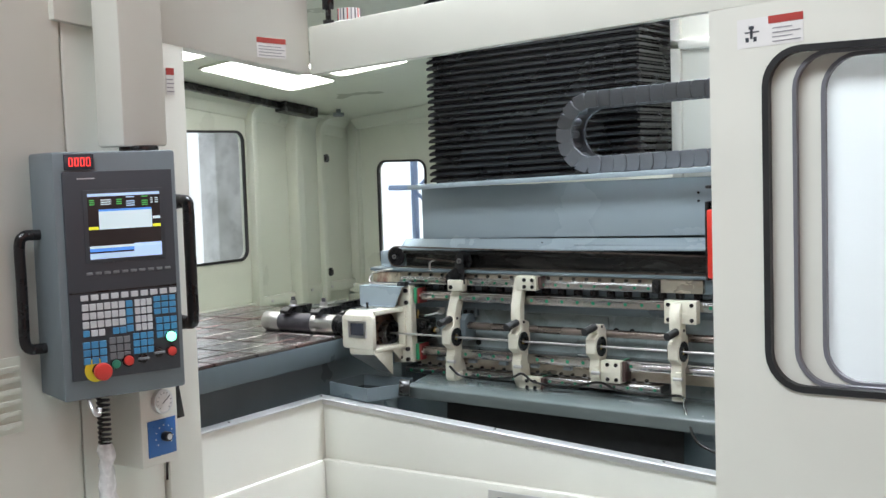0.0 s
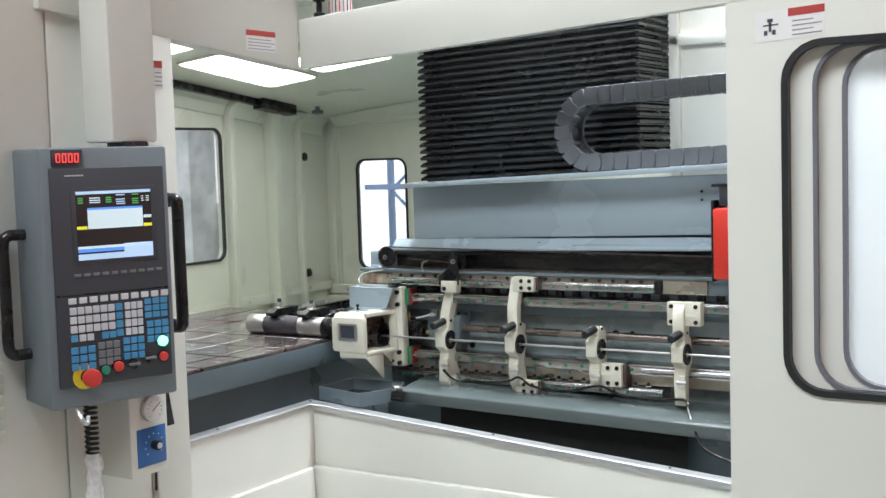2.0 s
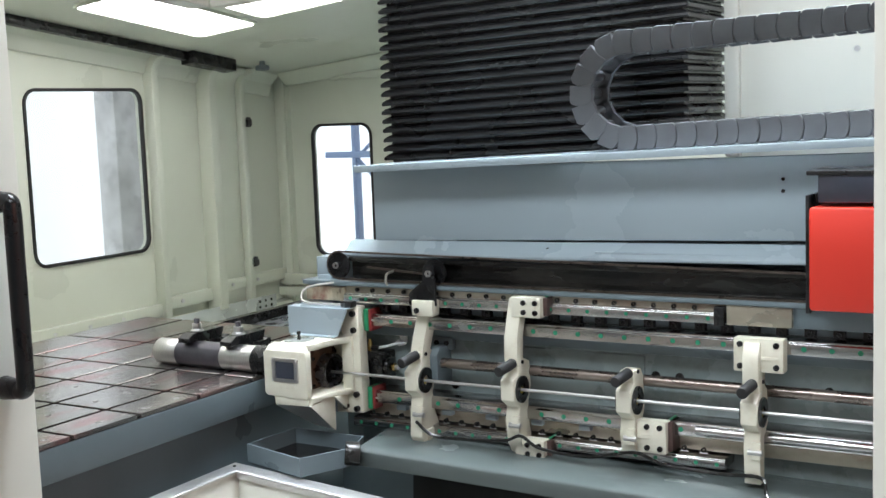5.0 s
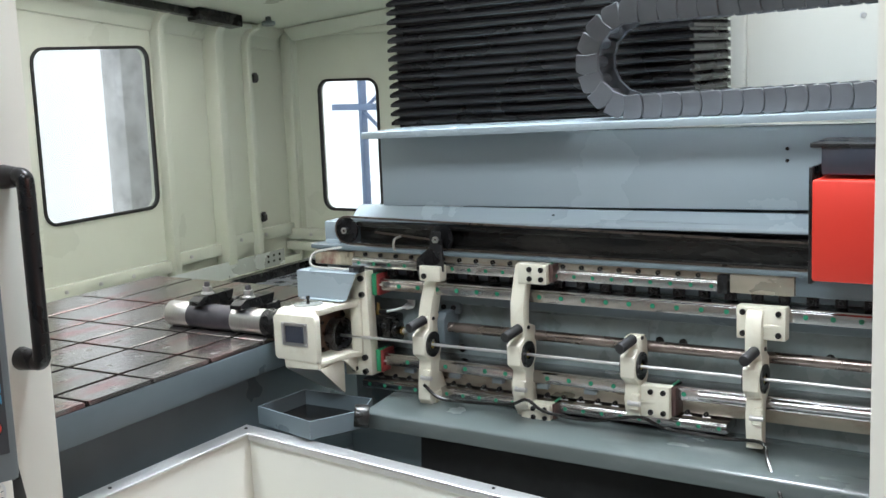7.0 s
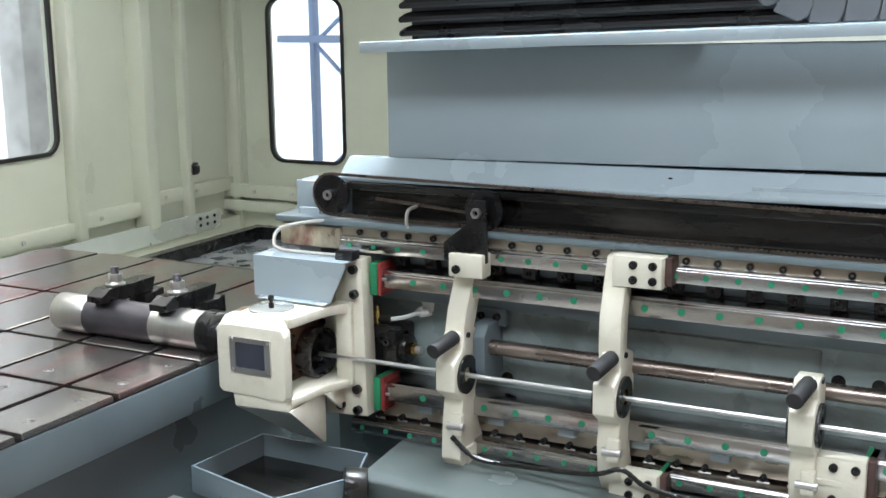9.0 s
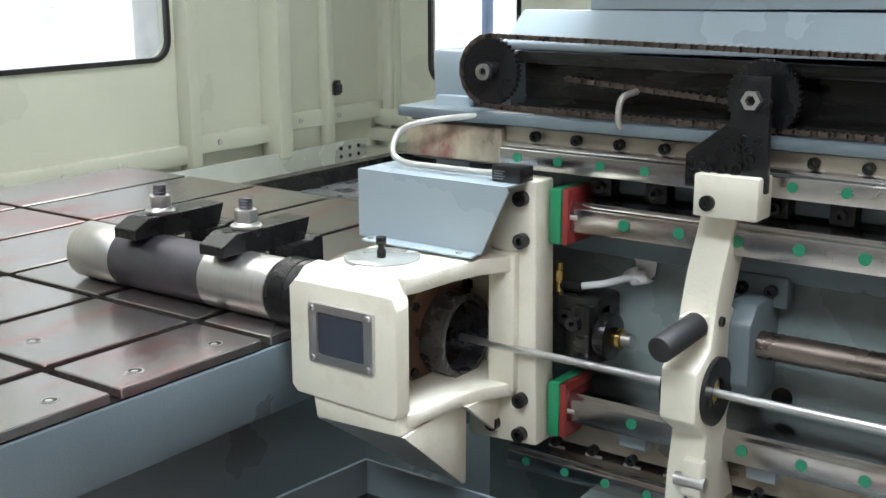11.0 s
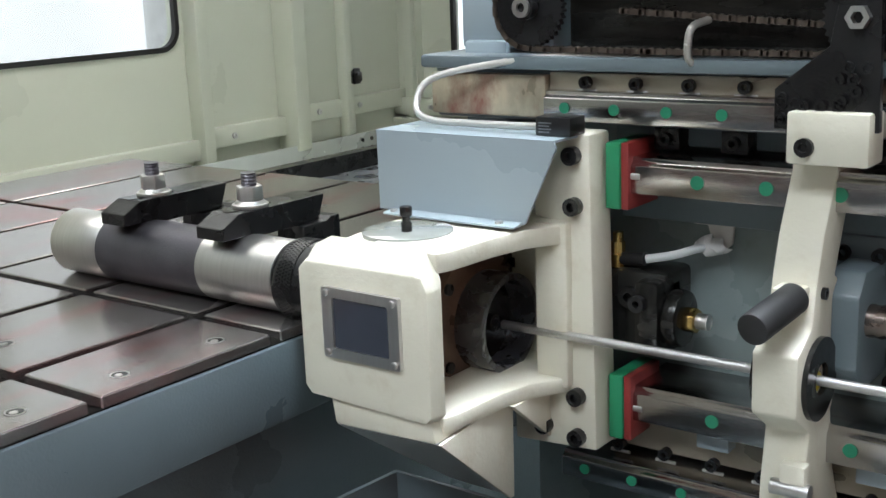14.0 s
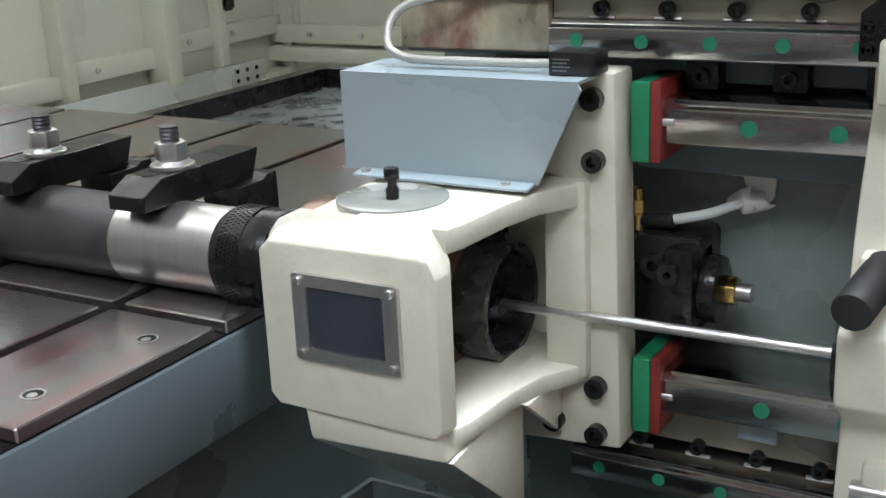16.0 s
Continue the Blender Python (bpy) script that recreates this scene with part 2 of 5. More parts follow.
def ring(p0, p1, r_out, r_in, seg=32):
    """A pipe with thick walls from p0 to p1."""
    bm = bmesh.new()
    p0, p1 = Vector(p0), Vector(p1)
    q = (p1 - p0).to_track_quat("Z", "Y")
    loops = []
    for p, r in ((p0, r_out), (p1, r_out), (p1, r_in), (p0, r_in)):
        loops.append([bm.verts.new(p + q @ Vector((r * math.cos(2 * math.pi * i / seg), r * math.sin(2 * math.pi * i / seg), 0))) for i in range(seg)])
    for a in range(4):
        for i in range(seg):
            bm.faces.new((loops[a][i], loops[a][(i + 1) % seg], loops[(a + 1) % 4][(i + 1) % seg], loops[(a + 1) % 4][i]))
    bmesh.ops.recalc_face_normals(bm, faces=bm.faces)
    return bm


def prism(points, axis, a0, a1, b=0.0, segments=2, holes=()):
    """A plate: the outline in the two other axes (in x, y, z order), with holes, from a0 to a1 along axis."""
    bm = bmesh.new()

    def at(p, a):
        return {"x": (a, p[0], p[1]), "y": (p[0], a, p[1]), "z": (p[0], p[1], a)}[axis]

    edges = []
    for loop in (points, *holes):
        vs = [bm.verts.new(at(p, a0)) for p in loop]
        edges += [bm.edges.new((vs[i], vs[(i + 1) % len(vs)])) for i in range(len(vs))]
    if holes:
        faces = [f for f in bmesh.ops.triangle_fill(bm, edges=edges, use_beauty=True)["geom"] if isinstance(f, bmesh.types.BMFace)]
    else:
        faces = [bm.faces.new(bm.verts)]
    out = bmesh.ops.extrude_face_region(bm, geom=faces)["geom"]
    d = Vector(at((0, 0), a1)) - Vector(at((0, 0), a0))
    bmesh.ops.translate(bm, vec=d, verts=[v for v in out if isinstance(v, bmesh.types.BMVert)])
    bmesh.ops.recalc_face_normals(bm, faces=bm.faces)
    if b:
        bevel(bm, b, segments)
    return bm


def rounded(x0, x1, z0, z1, r, n=6):
    pts = []
    for cx, cz, a in ((x1 - r, z1 - r, 0), (x0 + r, z1 - r, 90), (x0 + r, z0 + r, 180), (x1 - r, z0 + r, 270)):
        pts += [(cx + r * math.cos(radians(a + 90 * i / n)), cz + r * math.sin(radians(a + 90 * i / n))) for i in range(n + 1)]
    return pts


def shear(bm, k, x0):
    """Raise the mesh by k for each metre along x from x0."""
    for v in bm.verts:
        v.co.z += k * (v.co.x - x0)
    return bm


def smooth_line(points, steps=8):
    """A Catmull-Rom line through the points."""
    ps = [Vector(p) for p in points]
    ps = [2 * ps[0] - ps[1], *ps, 2 * ps[-1] - ps[-2]]
    out = []
    for i in range(1, len(ps) - 2):
        a, b, c, d = ps[i - 1:i + 3]
        for k in range(steps):
            t = k / steps
            out.append(0.5 * (2 * b + (c - a) * t + (2 * a - 5 * b + 4 * c - d) * t * t + (3 * b - a - 3 * c + d) * t ** 3))
    return out + [ps[-2]]


def hose(points, r, seg=10, steps=8, ribs=0.0):
    """A round tube along a smooth line; ribs swell every second ring."""
    line = smooth_line(points, steps) if steps else [Vector(p) for p in points]
    bm = bmesh.new()
    loops, side = [], None
    for i, p in enumerate(line):
        d = (line[min(i + 1, len(line) - 1)] - line[max(i - 1, 0)]).normalized()
        if side is None:
            side = d.orthogonal().normalized()
        side = (side - d * side.dot(d)).normalized()
        up = d.cross(side)
        rr = r * (1 + (ribs if i % 2 else -ribs))
        loops.append([bm.verts.new(p + rr * (side * math.cos(2 * math.pi * k / seg) + up * math.sin(2 * math.pi * k / seg))) for k in range(seg)])
    for a, b in zip(loops, loops[1:]):
        for k in range(seg):
            bm.faces.new((a[k], a[(k + 1) % seg], b[(k + 1) % seg], b[k]))
    bm.faces.new(loops[0][::-1])
    bm.faces.new(loops[-1])
    bmesh.ops.recalc_face_normals(bm, faces=bm.faces)
    return bm


def merge(*meshes):
    out = bmesh.new()
    for bm in meshes:
        data = bpy.data.meshes.new("t")
        bm.to_mesh(data)
        bm.free()
        out.from_mesh(data)
        bpy.data.meshes.remove(data)
    return out


def finish(bm, name, mat, smooth=True):
    data = bpy.data.meshes.new(name)
    bm.to_mesh(data)
    bm.free()
    data.materials.append(mat)
    if smooth:
        data.shade_smooth()
        data.set_sharp_from_angle(angle=radians(35))
    return data


def base_of(ob):
    while ob.parent:
        ob = ob.parent
    return Vector(ob.matrix_basis.translation)


def thing(name, base, label, category, group="", kind=""):
    """An Empty at the base of a thing, heights from the drill axis."""
    ob = new(name)
    ob.empty_display_size = 0.05
    ob.location = (base[0], base[1], base[2] + AXIS)
    return tagged(ob, label, category, group, kind)


def part(name, bm, mat, parent, label="", smooth=True):
    """One mesh under a thing or a part; its coordinates are those of the plan."""
    bmesh.ops.translate(bm, vec=Vector((0, 0, AXIS)) - base_of(parent), verts=bm.verts)
    ob = new(name, finish(bm, name, mat, smooth))
    ob.parent = parent
    return tagged(ob, label)


def structure(name, bm, mat, label, category, smooth=True):
    bmesh.ops.translate(bm, vec=(0, 0, AXIS), verts=bm.verts)
    return tagged(new(name, finish(bm, name, mat, smooth)), label, category, kind="structure")


def single(name, bm, mat, label, category, group=""):
    bmesh.ops.translate(bm, vec=(0, 0, AXIS), verts=bm.verts)
    return tagged(new(name, finish(bm, name, mat)), label, category, group)


def child(name, bm, mat, parent, label=""):
    """A mesh under a piece of the setting, which stands at the origin."""
    bmesh.ops.translate(bm, vec=(0, 0, AXIS), verts=bm.verts)
    ob = new(name, finish(bm, name, mat))
    ob.parent = parent
    return tagged(ob, label)


def cap_screw(parent, p, r=0.006, d=(0, -1, 0), h=0.006, mat=None):
    """A socket head screw, with its hexagon hole, on a face whose outward direction is d."""
    p, d = Vector(p), Vector(d)
    bm = merge(ring(p, p + d * h, r, r * 0.5, 14), bar(p, p + d * h * 0.45, r * 0.52, 6))
    return part("screw", bm, mat or BLACK_STEEL, parent)


def bolt_on(parent, p, r=0.006, d=(0, -1, 0), h=0.006, mat=None):
    p, d = Vector(p), Vector(d)
    bm = merge(ring(p, p + d * h, r, r * 0.5, 14), bar(p, p + d * h * 0.45, r * 0.52, 6))
    return child("bolt", bm, mat or ALU, parent)

# ---------------------------------------------------------------- hall
FLOOR = -AXIS
structure("floor", block(-6, 5.6, -6, 6, FLOOR - 0.1, FLOOR, 0), CONCRETE, "grey painted concrete hall floor under the machine", "floor")
# walls and roof are added to close the hall and bounce the lamps' light
structure("wall_south", block(-6, 5.6, -6.1, -6, FLOOR, 4.5, 0), HALL_WALL, "plain warm white wall added round the hall to bounce light", "wall")
structure("wall_east", block(5.5, 5.6, -6, 6, FLOOR, 4.5, 0), RED_BOUNCE_WALL, "plain unseen wall added in brick red to tint the bounced light", "wall")
structure("wall_north", block(-6, 5.6, 6, 6.1, FLOOR, 4.5, 0), HALL_WALL, "plain warm white wall added round the hall to bounce light", "wall")
structure("wall_west", block(-6.1, -6, -6, 6, FLOOR, 4.5, 0), HALL_WALL, "plain warm white wall added round the hall to bounce light", "wall")
structure("ceiling", prism([(-6, -6), (5.6, -6), (5.6, 6), (-6, 6)], "z", 4.5, 4.6, holes=([(-3.8, -4.9), (3.4, -4.9), (3.4, -3.1), (-3.8, -3.1)], [(-2.4, -0.7), (3.4, -0.7), (3.4, 0.9), (-2.4, 0.9)])),
          HALL_WALL, "added hall roof with two long openings above the area lamps", "ceiling", smooth=False)

# ---------------------------------------------------------------- enclosure: left wall with its window
CZ = 0.985


def roof_z(x, y):
    """The enclosure roof rises towards the operator."""
    return 1.105 + 0.102 * (x + 1) - 0.121 * (y - 0.5)


def pitched(bm):
    for v in bm.verts:
        v.co.z += roof_z(v.co.x, v.co.y) - CZ
    return bm


WX, WY = -2.0, 2.0
W1 = (0.575, 1.148, 0.128, 0.768)
left = structure("wall_left", prism([(-1.6, FLOOR), (WY + 0.03, FLOOR), (WY + 0.03, 1.3), (-1.6, 1.3)], "x", WX - 0.03, WX, holes=(rounded(*W1, 0.05),)),
                 INNER, "pale green cream enclosure wall with folded ribs", "wall")


def gasket(axis, y0, y1, z0, z1, r, w, a0, a1):
    return prism(rounded(y0 - w, y1 + w, z0 - w, z1 + w, r + w), axis, a0, a1, holes=(rounded(y0 + w * 0.5, y1 - w * 0.5, z0 + w * 0.5, z1 - w * 0.5, r - w * 0.5),))


def enclosure_window(name, axis, rect, r, a, out, w=0.008):
    """A rounded pane in a black rubber gasket; a is the wall's inner face, out the way outwards."""
    win = structure(name, gasket(axis, *rect, r, w, a - out * 0.006, a + out * 0.010), GASKET, "rounded window with black rubber gasket looking into the bright hall", "window")
    pane = child("pane", prism(rounded(rect[0], rect[1], rect[2], rect[3], r), axis, a + out * 0.004, a + out * 0.008), GLASS, win, "clear pane")
    pane.visible_shadow = False
    return win


enclosure_window("window_1", "x", W1, 0.05, WX, -1)


def rib(y0, y1, z0, z1, depth, bend=0.07):
    """A folded upright rib whose head curves over into the ceiling."""
    pts = [(WX, z0), (WX + depth, z0), (WX + depth, z1 - bend)]
    for i in range(1, 7):
        a = radians(15 * i)
        pts.append((WX + depth + bend * (1 - math.cos(a)), z1 - bend + bend * math.sin(a)))
    pts += [(WX + depth + bend, z1 + 0.02), (WX, z1 + 0.02)]
    return prism(pts, "y", y0, y1, 0.004)


for y0, y1, d in ((0.36, 0.40, 0.035), (1.17, 1.205, 0.05), (1.475, 1.525, 0.075), (1.525, 1.70, 0.024), (1.70, 1.73, 0.055)):
    child("rib", rib(y0, y1, -0.17, roof_z(WX, y1) - 0.02, d), INNER, left)
for y0, y1, z in ((-1.0, 1.205, -0.10), (1.205, 1.525, -0.078), (1.525, 1.99, -0.055)):
    strip = child("foot_strip", block(WX, WX + 0.03, y0, y1, z - 0.05, z, 0.003), INNER, left)
    for k in range(int((y1 - y0) / 0.17)):
        bolt_on(left, (WX + 0.031, y0 + 0.08 + 0.17 * k, z - 0.025), 0.008, (1, 0, 0), 0.005)
child("foot_strip", block(WX + 0.001, WX + 0.06, -1.0, 1.99, -0.42, -0.2, 0.003), INNER, left)
bracket = child("angle_bracket", block(WX + 0.06, WX + 0.066, 0.75, 1.86, -0.225, -0.155, 0.002), GALV, left, "bare steel angle with drilled holes")
for y in (1.74, 1.78, 1.82):
    for z in (-0.175, -0.2):
        bolt_on(left, (WX + 0.066, y, z), 0.006, (1, 0, 0), 0.002, OILY_BLACK)


def latch(z):
    ob = thing("door_latch", (WX + 0.035, 1.735, z), "small black plastic door latch on the cream wall", "latch", "wall latches")
    part("body", block(WX + 0.03, WX + 0.055, 1.715, 1.76, z - 0.022, z + 0.022, 0.003), BLACK, ob)
    part("lever", block(WX + 0.055, WX + 0.065, 1.725, 1.755, z - 0.015, z + 0.012, 0.002), BLACK, ob)


latch(0.625)
latch(0.005)

# enclosure: back wall with the recessed door
W2 = (-1.815, -1.498, 0.01, 0.597)
back = structure("wall_back", prism([(WX, FLOOR), (-1.2, FLOOR), (-1.2, 1.02), (WX, 1.02)], "y", WY, WY + 0.03,
                                    holes=([(-1.93, -0.12), (-1.3, -0.12), (-1.3, 0.80), (-1.93, 0.80)],)), INNER, "pale green cream back wall with a recessed door", "wall")
child("post", block(-1.965, -1.932, WY - 0.02, WY, -0.3, 0.83, 0.004), INNER, back)
child("lintel", block(-1.93, -1.2, WY - 0.02, WY, 0.80, 0.83, 0.004), INNER, back)
child("foot_strip", block(WX, -1.0, WY - 0.03, WY, -0.13, -0.08, 0.003), INNER, back)
child("foot_strip", block(WX, -1.0, WY - 0.04, WY, -0.18, -0.14, 0.003), INNER, back)
for k in range(5):
    bolt_on(back, (-1.86 + 0.17 * k, WY - 0.031, -0.105), 0.008, (0, -1, 0), 0.005)
structure("door_1", prism([(-1.94, -0.12), (-1.29, -0.12), (-1.29, 0.81), (-1.94, 0.81)], "y", WY + 0.035, WY + 0.06, holes=(rounded(*W2, 0.05),)),
          INNER, "recessed cream enclosure door with a tall rounded window", "door")
enclosure_window("window_2", "y", W2, 0.05, WY + 0.035, 1)
structure("wall_back_low", block(-1.2, 2.4, WY, WY + 0.03, FLOOR, 1.02, 0), INNER, "plain cream back wall behind the machine column", "wall")

# hall outside the enclosure's windows: glowing sheets for its brightness, a rack, a machine
structure("backdrop", block(-3.4, -3.38, -1.2, 4.2, FLOOR, 2.4, 0), OUTSIDE, "plain glowing sheet standing in for the bright hall beyond the window", "backdrop")
structure("backdrop_north", block(-3.4, 0.6, 4.2, 4.22, FLOOR, 2.4, 0), OUTSIDE, "plain glowing sheet standing in for the bright hall beyond the window", "backdrop")
rack = thing("storage_rack", (-2.5, 3.2, FLOOR), "blue steel pallet rack out in the hall", "rack")
for x in (-2.42, -2.05):
    part("upright", block(x, x + 0.028, 3.2, 3.25, FLOOR, 1.4, 0.003), RACK_BLUE, rack)
for z0, z1 in ((-0.25, 0.05), (0.4, 0.05), (0.4, 0.7)):
    part("brace", bar((-2.40, 3.22, z0), (-2.03, 3.22, z1), 0.011, 10), RACK_BLUE, rack)
for z in (0.42, -0.3):
    part("beam", block(-2.6, -1.4, 3.19, 3.22, z - 0.018, z + 0.018, 0.003), RACK_BLUE, rack)
hall_machine = thing("hall_machine", (-3.1, 2.1, FLOOR), "grey machine column seen through the enclosure window", "machine")
part("column", block(-3.2, -3.05, 2.02, 2.26, FLOOR, 1.3, 0.02), HALL_GREY, hall_machine)
part("motor", block(-3.18, -3.04, 2.05, 2.22, 1.302, 1.5, 0.02), HALL_GREY, hall_machine)
part("cabinet", block(-3.15, -3.0, 2.26, 2.42, -0.4, 0.36, 0.02), CREAM, hall_machine)

# enclosure roof with light panels
roof_holes = [rounded(-1.654, -1.368, 0.517, 1.135, 0.035), rounded(-1.293, -0.903, 0.792, 1.078, 0.035), rounded(-1.59, -1.367, -0.6, 0.377, 0.035), rounded(-0.84, -0.3, 0.80, 1.06, 0.03)]
roof = structure("enclosure_roof", pitched(prism([(WX, -0.95), (-0.335, -0.95), (-0.335, -0.32), (-0.26, -0.32), (-0.26, WY), (WX, WY)], "z", CZ, CZ + 0.03)), INNER,
                 "cream enclosure roof with rounded light panels", "ceiling")
for h in roof_holes:
    xs, ys = [p[0] for p in h], [p[1] for p in h]
    lamp = thing("light_panel", ((min(xs) + max(xs)) / 2, (min(ys) + max(ys)) / 2, roof_z((min(xs) + max(xs)) / 2, (min(ys) + max(ys)) / 2) - 0.01), "white rounded translucent light panel in the roof", "light", "roof light panels")
    part("diffuser", pitched(prism(h, "z", CZ - 0.006, CZ - 0.002)), DIFFUSER, lamp)
    part("rim", pitched(prism(rounded(min(xs) - 0.012, max(xs) + 0.012, min(ys) - 0.012, max(ys) + 0.012, 0.045), "z", CZ - 0.010, CZ - 0.001, holes=(h,))), INNER, lamp)
# roof edge folded down to the walls, and the black door track
structure("cornice", pitched(prism([(WX, CZ - 0.09), (WX + 0.012, CZ - 0.09), (WX + 0.03, CZ - 0.04), (WX + 0.08, CZ - 0.004), (WX, CZ - 0.004)], "y", -0.95, WY - 0.05, 0.004)), INNER, "folded roof edge along the wall", "trim")
structure("cornice_back", pitched(prism([(WY, CZ - 0.05), (WY - 0.03, CZ - 0.05), (WY - 0.09, CZ - 0.004), (WY, CZ - 0.004)], "x", WX + 0.09, -0.3, 0.004)), INNER, "folded roof edge along the wall", "trim")
track = thing("door_track", (-1.86, 0.6, 0.93), "black steel sliding track under the enclosure roof", "track")
part("rail", pitched(block(-1.90, -1.87, -0.9, 1.55, CZ - 0.035, CZ - 0.002, 0.003)), BLACK_STEEL, track)
part("end_stop", pitched(block(-1.91, -1.84, 1.30, 1.56, CZ - 0.05, CZ - 0.001, 0.004)), BLACK_STEEL, track)
knobs = thing("roof_sprinkler", (-1.80, 1.68, roof_z(-1.8, 1.68) - 0.04), "small dark round fitting under the roof", "fitting")
part("disc", pitched(bar((-1.80, 1.68, CZ - 0.035), (-1.80, 1.68, CZ - 0.02), 0.03, 24, b=0.003)), PENDANT_GREY, knobs)
part("stem", pitched(bar((-1.80, 1.68, CZ - 0.02), (-1.80, 1.68, CZ), 0.012, 12)), PENDANT_GREY, knobs)

# enclosure: low front walls with a stainless lip, post, beams
LX, LY, LZ = -0.36, -0.27, -0.185
SLOPE = -0.07
low = structure("wall_front_low", shear(block(LX + 0.002, 2.4, LY, LY + 0.03, FLOOR + 0.2, LZ - 0.006, 0.003), SLOPE, LX), CREAM, "low cream sheet metal front wall", "wall")
child("side", block(LX - 0.028, LX + 0.002, -0.95, LY + 0.03, FLOOR, LZ - 0.006, 0.003), CREAM, low)
structure("lip", shear(prism([(LX - 0.035, -0.95), (LX + 0.008, -0.95), (LX + 0.008, LY - 0.012), (2.4, LY - 0.012), (2.4, LY + 0.036), (LX - 0.035, LY + 0.036)], "z", LZ - 0.006, LZ, 0.002), SLOPE, LX), ALU,
          "bare stainless lip along the tank edge", "trim")
child("lip_fold", shear(block(LX + 0.0085, 2.4, LY - 0.012, LY - 0.009, LZ - 0.018, LZ - 0.006, 0), SLOPE, LX), ALU, low)
for x, y in ((LX - 0.015, LY + 0.01), (LX - 0.015, -0.7), (0.3, LY + 0.018), (0.85, LY + 0.018)):
    child("rivet", shear(bar((x, y, LZ), (x, y, LZ + 0.002), 0.004, 12), SLOPE, LX), BLACK_STEEL, low)
child("skirt", block(LX + 0.004, 1.0, LY - 0.03, LY - 0.002, FLOOR, -0.385, 0.012), CREAM, low)
child("side_skirt", block(LX + 0.004, LX + 0.03, -0.95, LY - 0.03, FLOOR, -0.385, 0.012), CREAM, low)

sign = thing("machine_plate", (0.42, LY - 0.006, -0.42), "pale metal name plate with dark characters on the front wall", "sign")
part("plate", block(0.30, 0.62, LY - 0.034, LY - 0.031, -0.47, -0.405, 0.001), ALU, sign)
for k in range(9):
    part("mark", block(0.335 + 0.028 * k, 0.352 + 0.028 * k, LY - 0.0355, LY - 0.034, -0.45, -0.425, 0), BEZEL, sign)

PX = -0.331
BZ = 0.90
front = structure("wall_front_left", block(PX - 0.09, PX - 0.03, -3.0, -0.985, FLOOR, 2.2, 0.004), CREAM, "tall cream sheet metal cabinet front beside the opening", "wall")
child("panel", block(PX - 0.028, PX - 0.02, -3.0, -1.272, FLOOR, 2.2, 0.003), CREAM, front)
child("panel", block(PX - 0.028, PX - 0.02, -1.266, -0.99, FLOOR, 2.2, 0.003), CREAM, front)
structure("post", block(PX - 0.05, PX - 0.002, -0.985, -0.855, FLOOR, BZ + 0.06, 0.006), CREAM, "cream door post with rounded edge", "post")
structure("beam_side", prism([(-1.3, BZ + 0.08), (-0.302, BZ - 0.018), (-0.302, 2.2), (-1.3, 2.2)], "x", PX - 0.06, PX, 0.004), CREAM, "cream overhead panel over the side opening", "beam")
beam = structure("beam_front", prism([(PX + 0.001, BZ - 0.018), (2.4, BZ + 0.128), (2.4, 1.20), (PX + 0.001, 1.035)], "y", -0.302, -0.262, 0.004), CREAM, "cream overhead beam across the front opening", "beam")


def warning_sign(name, origin, u, v, n, w, h, label, pictogram=False):
    """A white label with a red band and grey lines; u runs along it, v up, n outwards."""
    o, u, v, n = Vector(origin), Vector(u), Vector(v), Vector(n)
    ob = thing(name, origin, label, "label")

    def quad(n0, a0, a1, b0, b1, lift, mat):
        bm = bmesh.new()
        c = [o + u * a + v * b + n * e for e in (lift - 0.0006, lift) for a, b in ((a0, b0), (a1, b0), (a1, b1), (a0, b1))]
        vs = [bm.verts.new(p) for p in c]
        for f in ((0, 1, 2, 3), (7, 6, 5, 4), (0, 4, 5, 1), (1, 5, 6, 2), (2, 6, 7, 3), (3, 7, 4, 0)):
            bm.faces.new([vs[i] for i in f])
        bmesh.ops.recalc_face_normals(bm, faces=bm.faces)
        part(n0, bm, mat, ob, smooth=False)

    quad("sheet", 0, w, 0, h, 0.001, LABEL)
    s = 0.48 if pictogram else 0.0
    quad("band", w * s, w, h * 0.74, h, 0.0018, LABEL_RED)
    for k in range(4):
        quad("line", w * (s + 0.06), w * (0.96 - 0.12 * (k % 2)), h * (0.10 + 0.15 * k), h * (0.14 + 0.15 * k), 0.0018, LABEL_INK)
    if pictogram:
        for a0, a1, b0, b1 in ((0.2, 0.24, 0.3, 0.62), (0.18, 0.26, 0.62, 0.74), (0.12, 0.34, 0.5, 0.55), (0.13, 0.18, 0.2, 0.36), (0.25, 0.3, 0.2, 0.36)):
            quad("mark", w * a0, w * a1, h * b0, h * b1, 0.0018, BEZEL)


warning_sign("warning_label", (PX, -0.551, 0.925), (0, 1, 0), (0, 0, 1), (1, 0, 0), 0.134, 0.062, "white warning label with red band on the overhead panel")
warning_sign("warning_label", (PX, -0.93, 0.80), (0, 1, 0), (0, 0, 1), (1, 0, 0), 0.03, 0.075, "narrow white label with red band on the door post")

# things on top of the roof, above the beam
reel = thing("roof_fitting", (-0.262, -0.282, 1.04), "dark metal fitting standing on the front beam", "fitting")
part("foot", bar((-0.262, -0.282, 1.036), (-0.262, -0.282, 1.052), 0.018, 20, b=0.003), BLACK_STEEL, reel)
part("stem", bar((-0.262, -0.282, 1.052), (-0.262, -0.282, 1.085), 0.009, 16), BLACK_STEEL, reel)
part("head", bar((-0.262, -0.282, 1.085), (-0.262, -0.282, 1.15), 0.019, 20, b=0.004), BLACK_STEEL, reel)
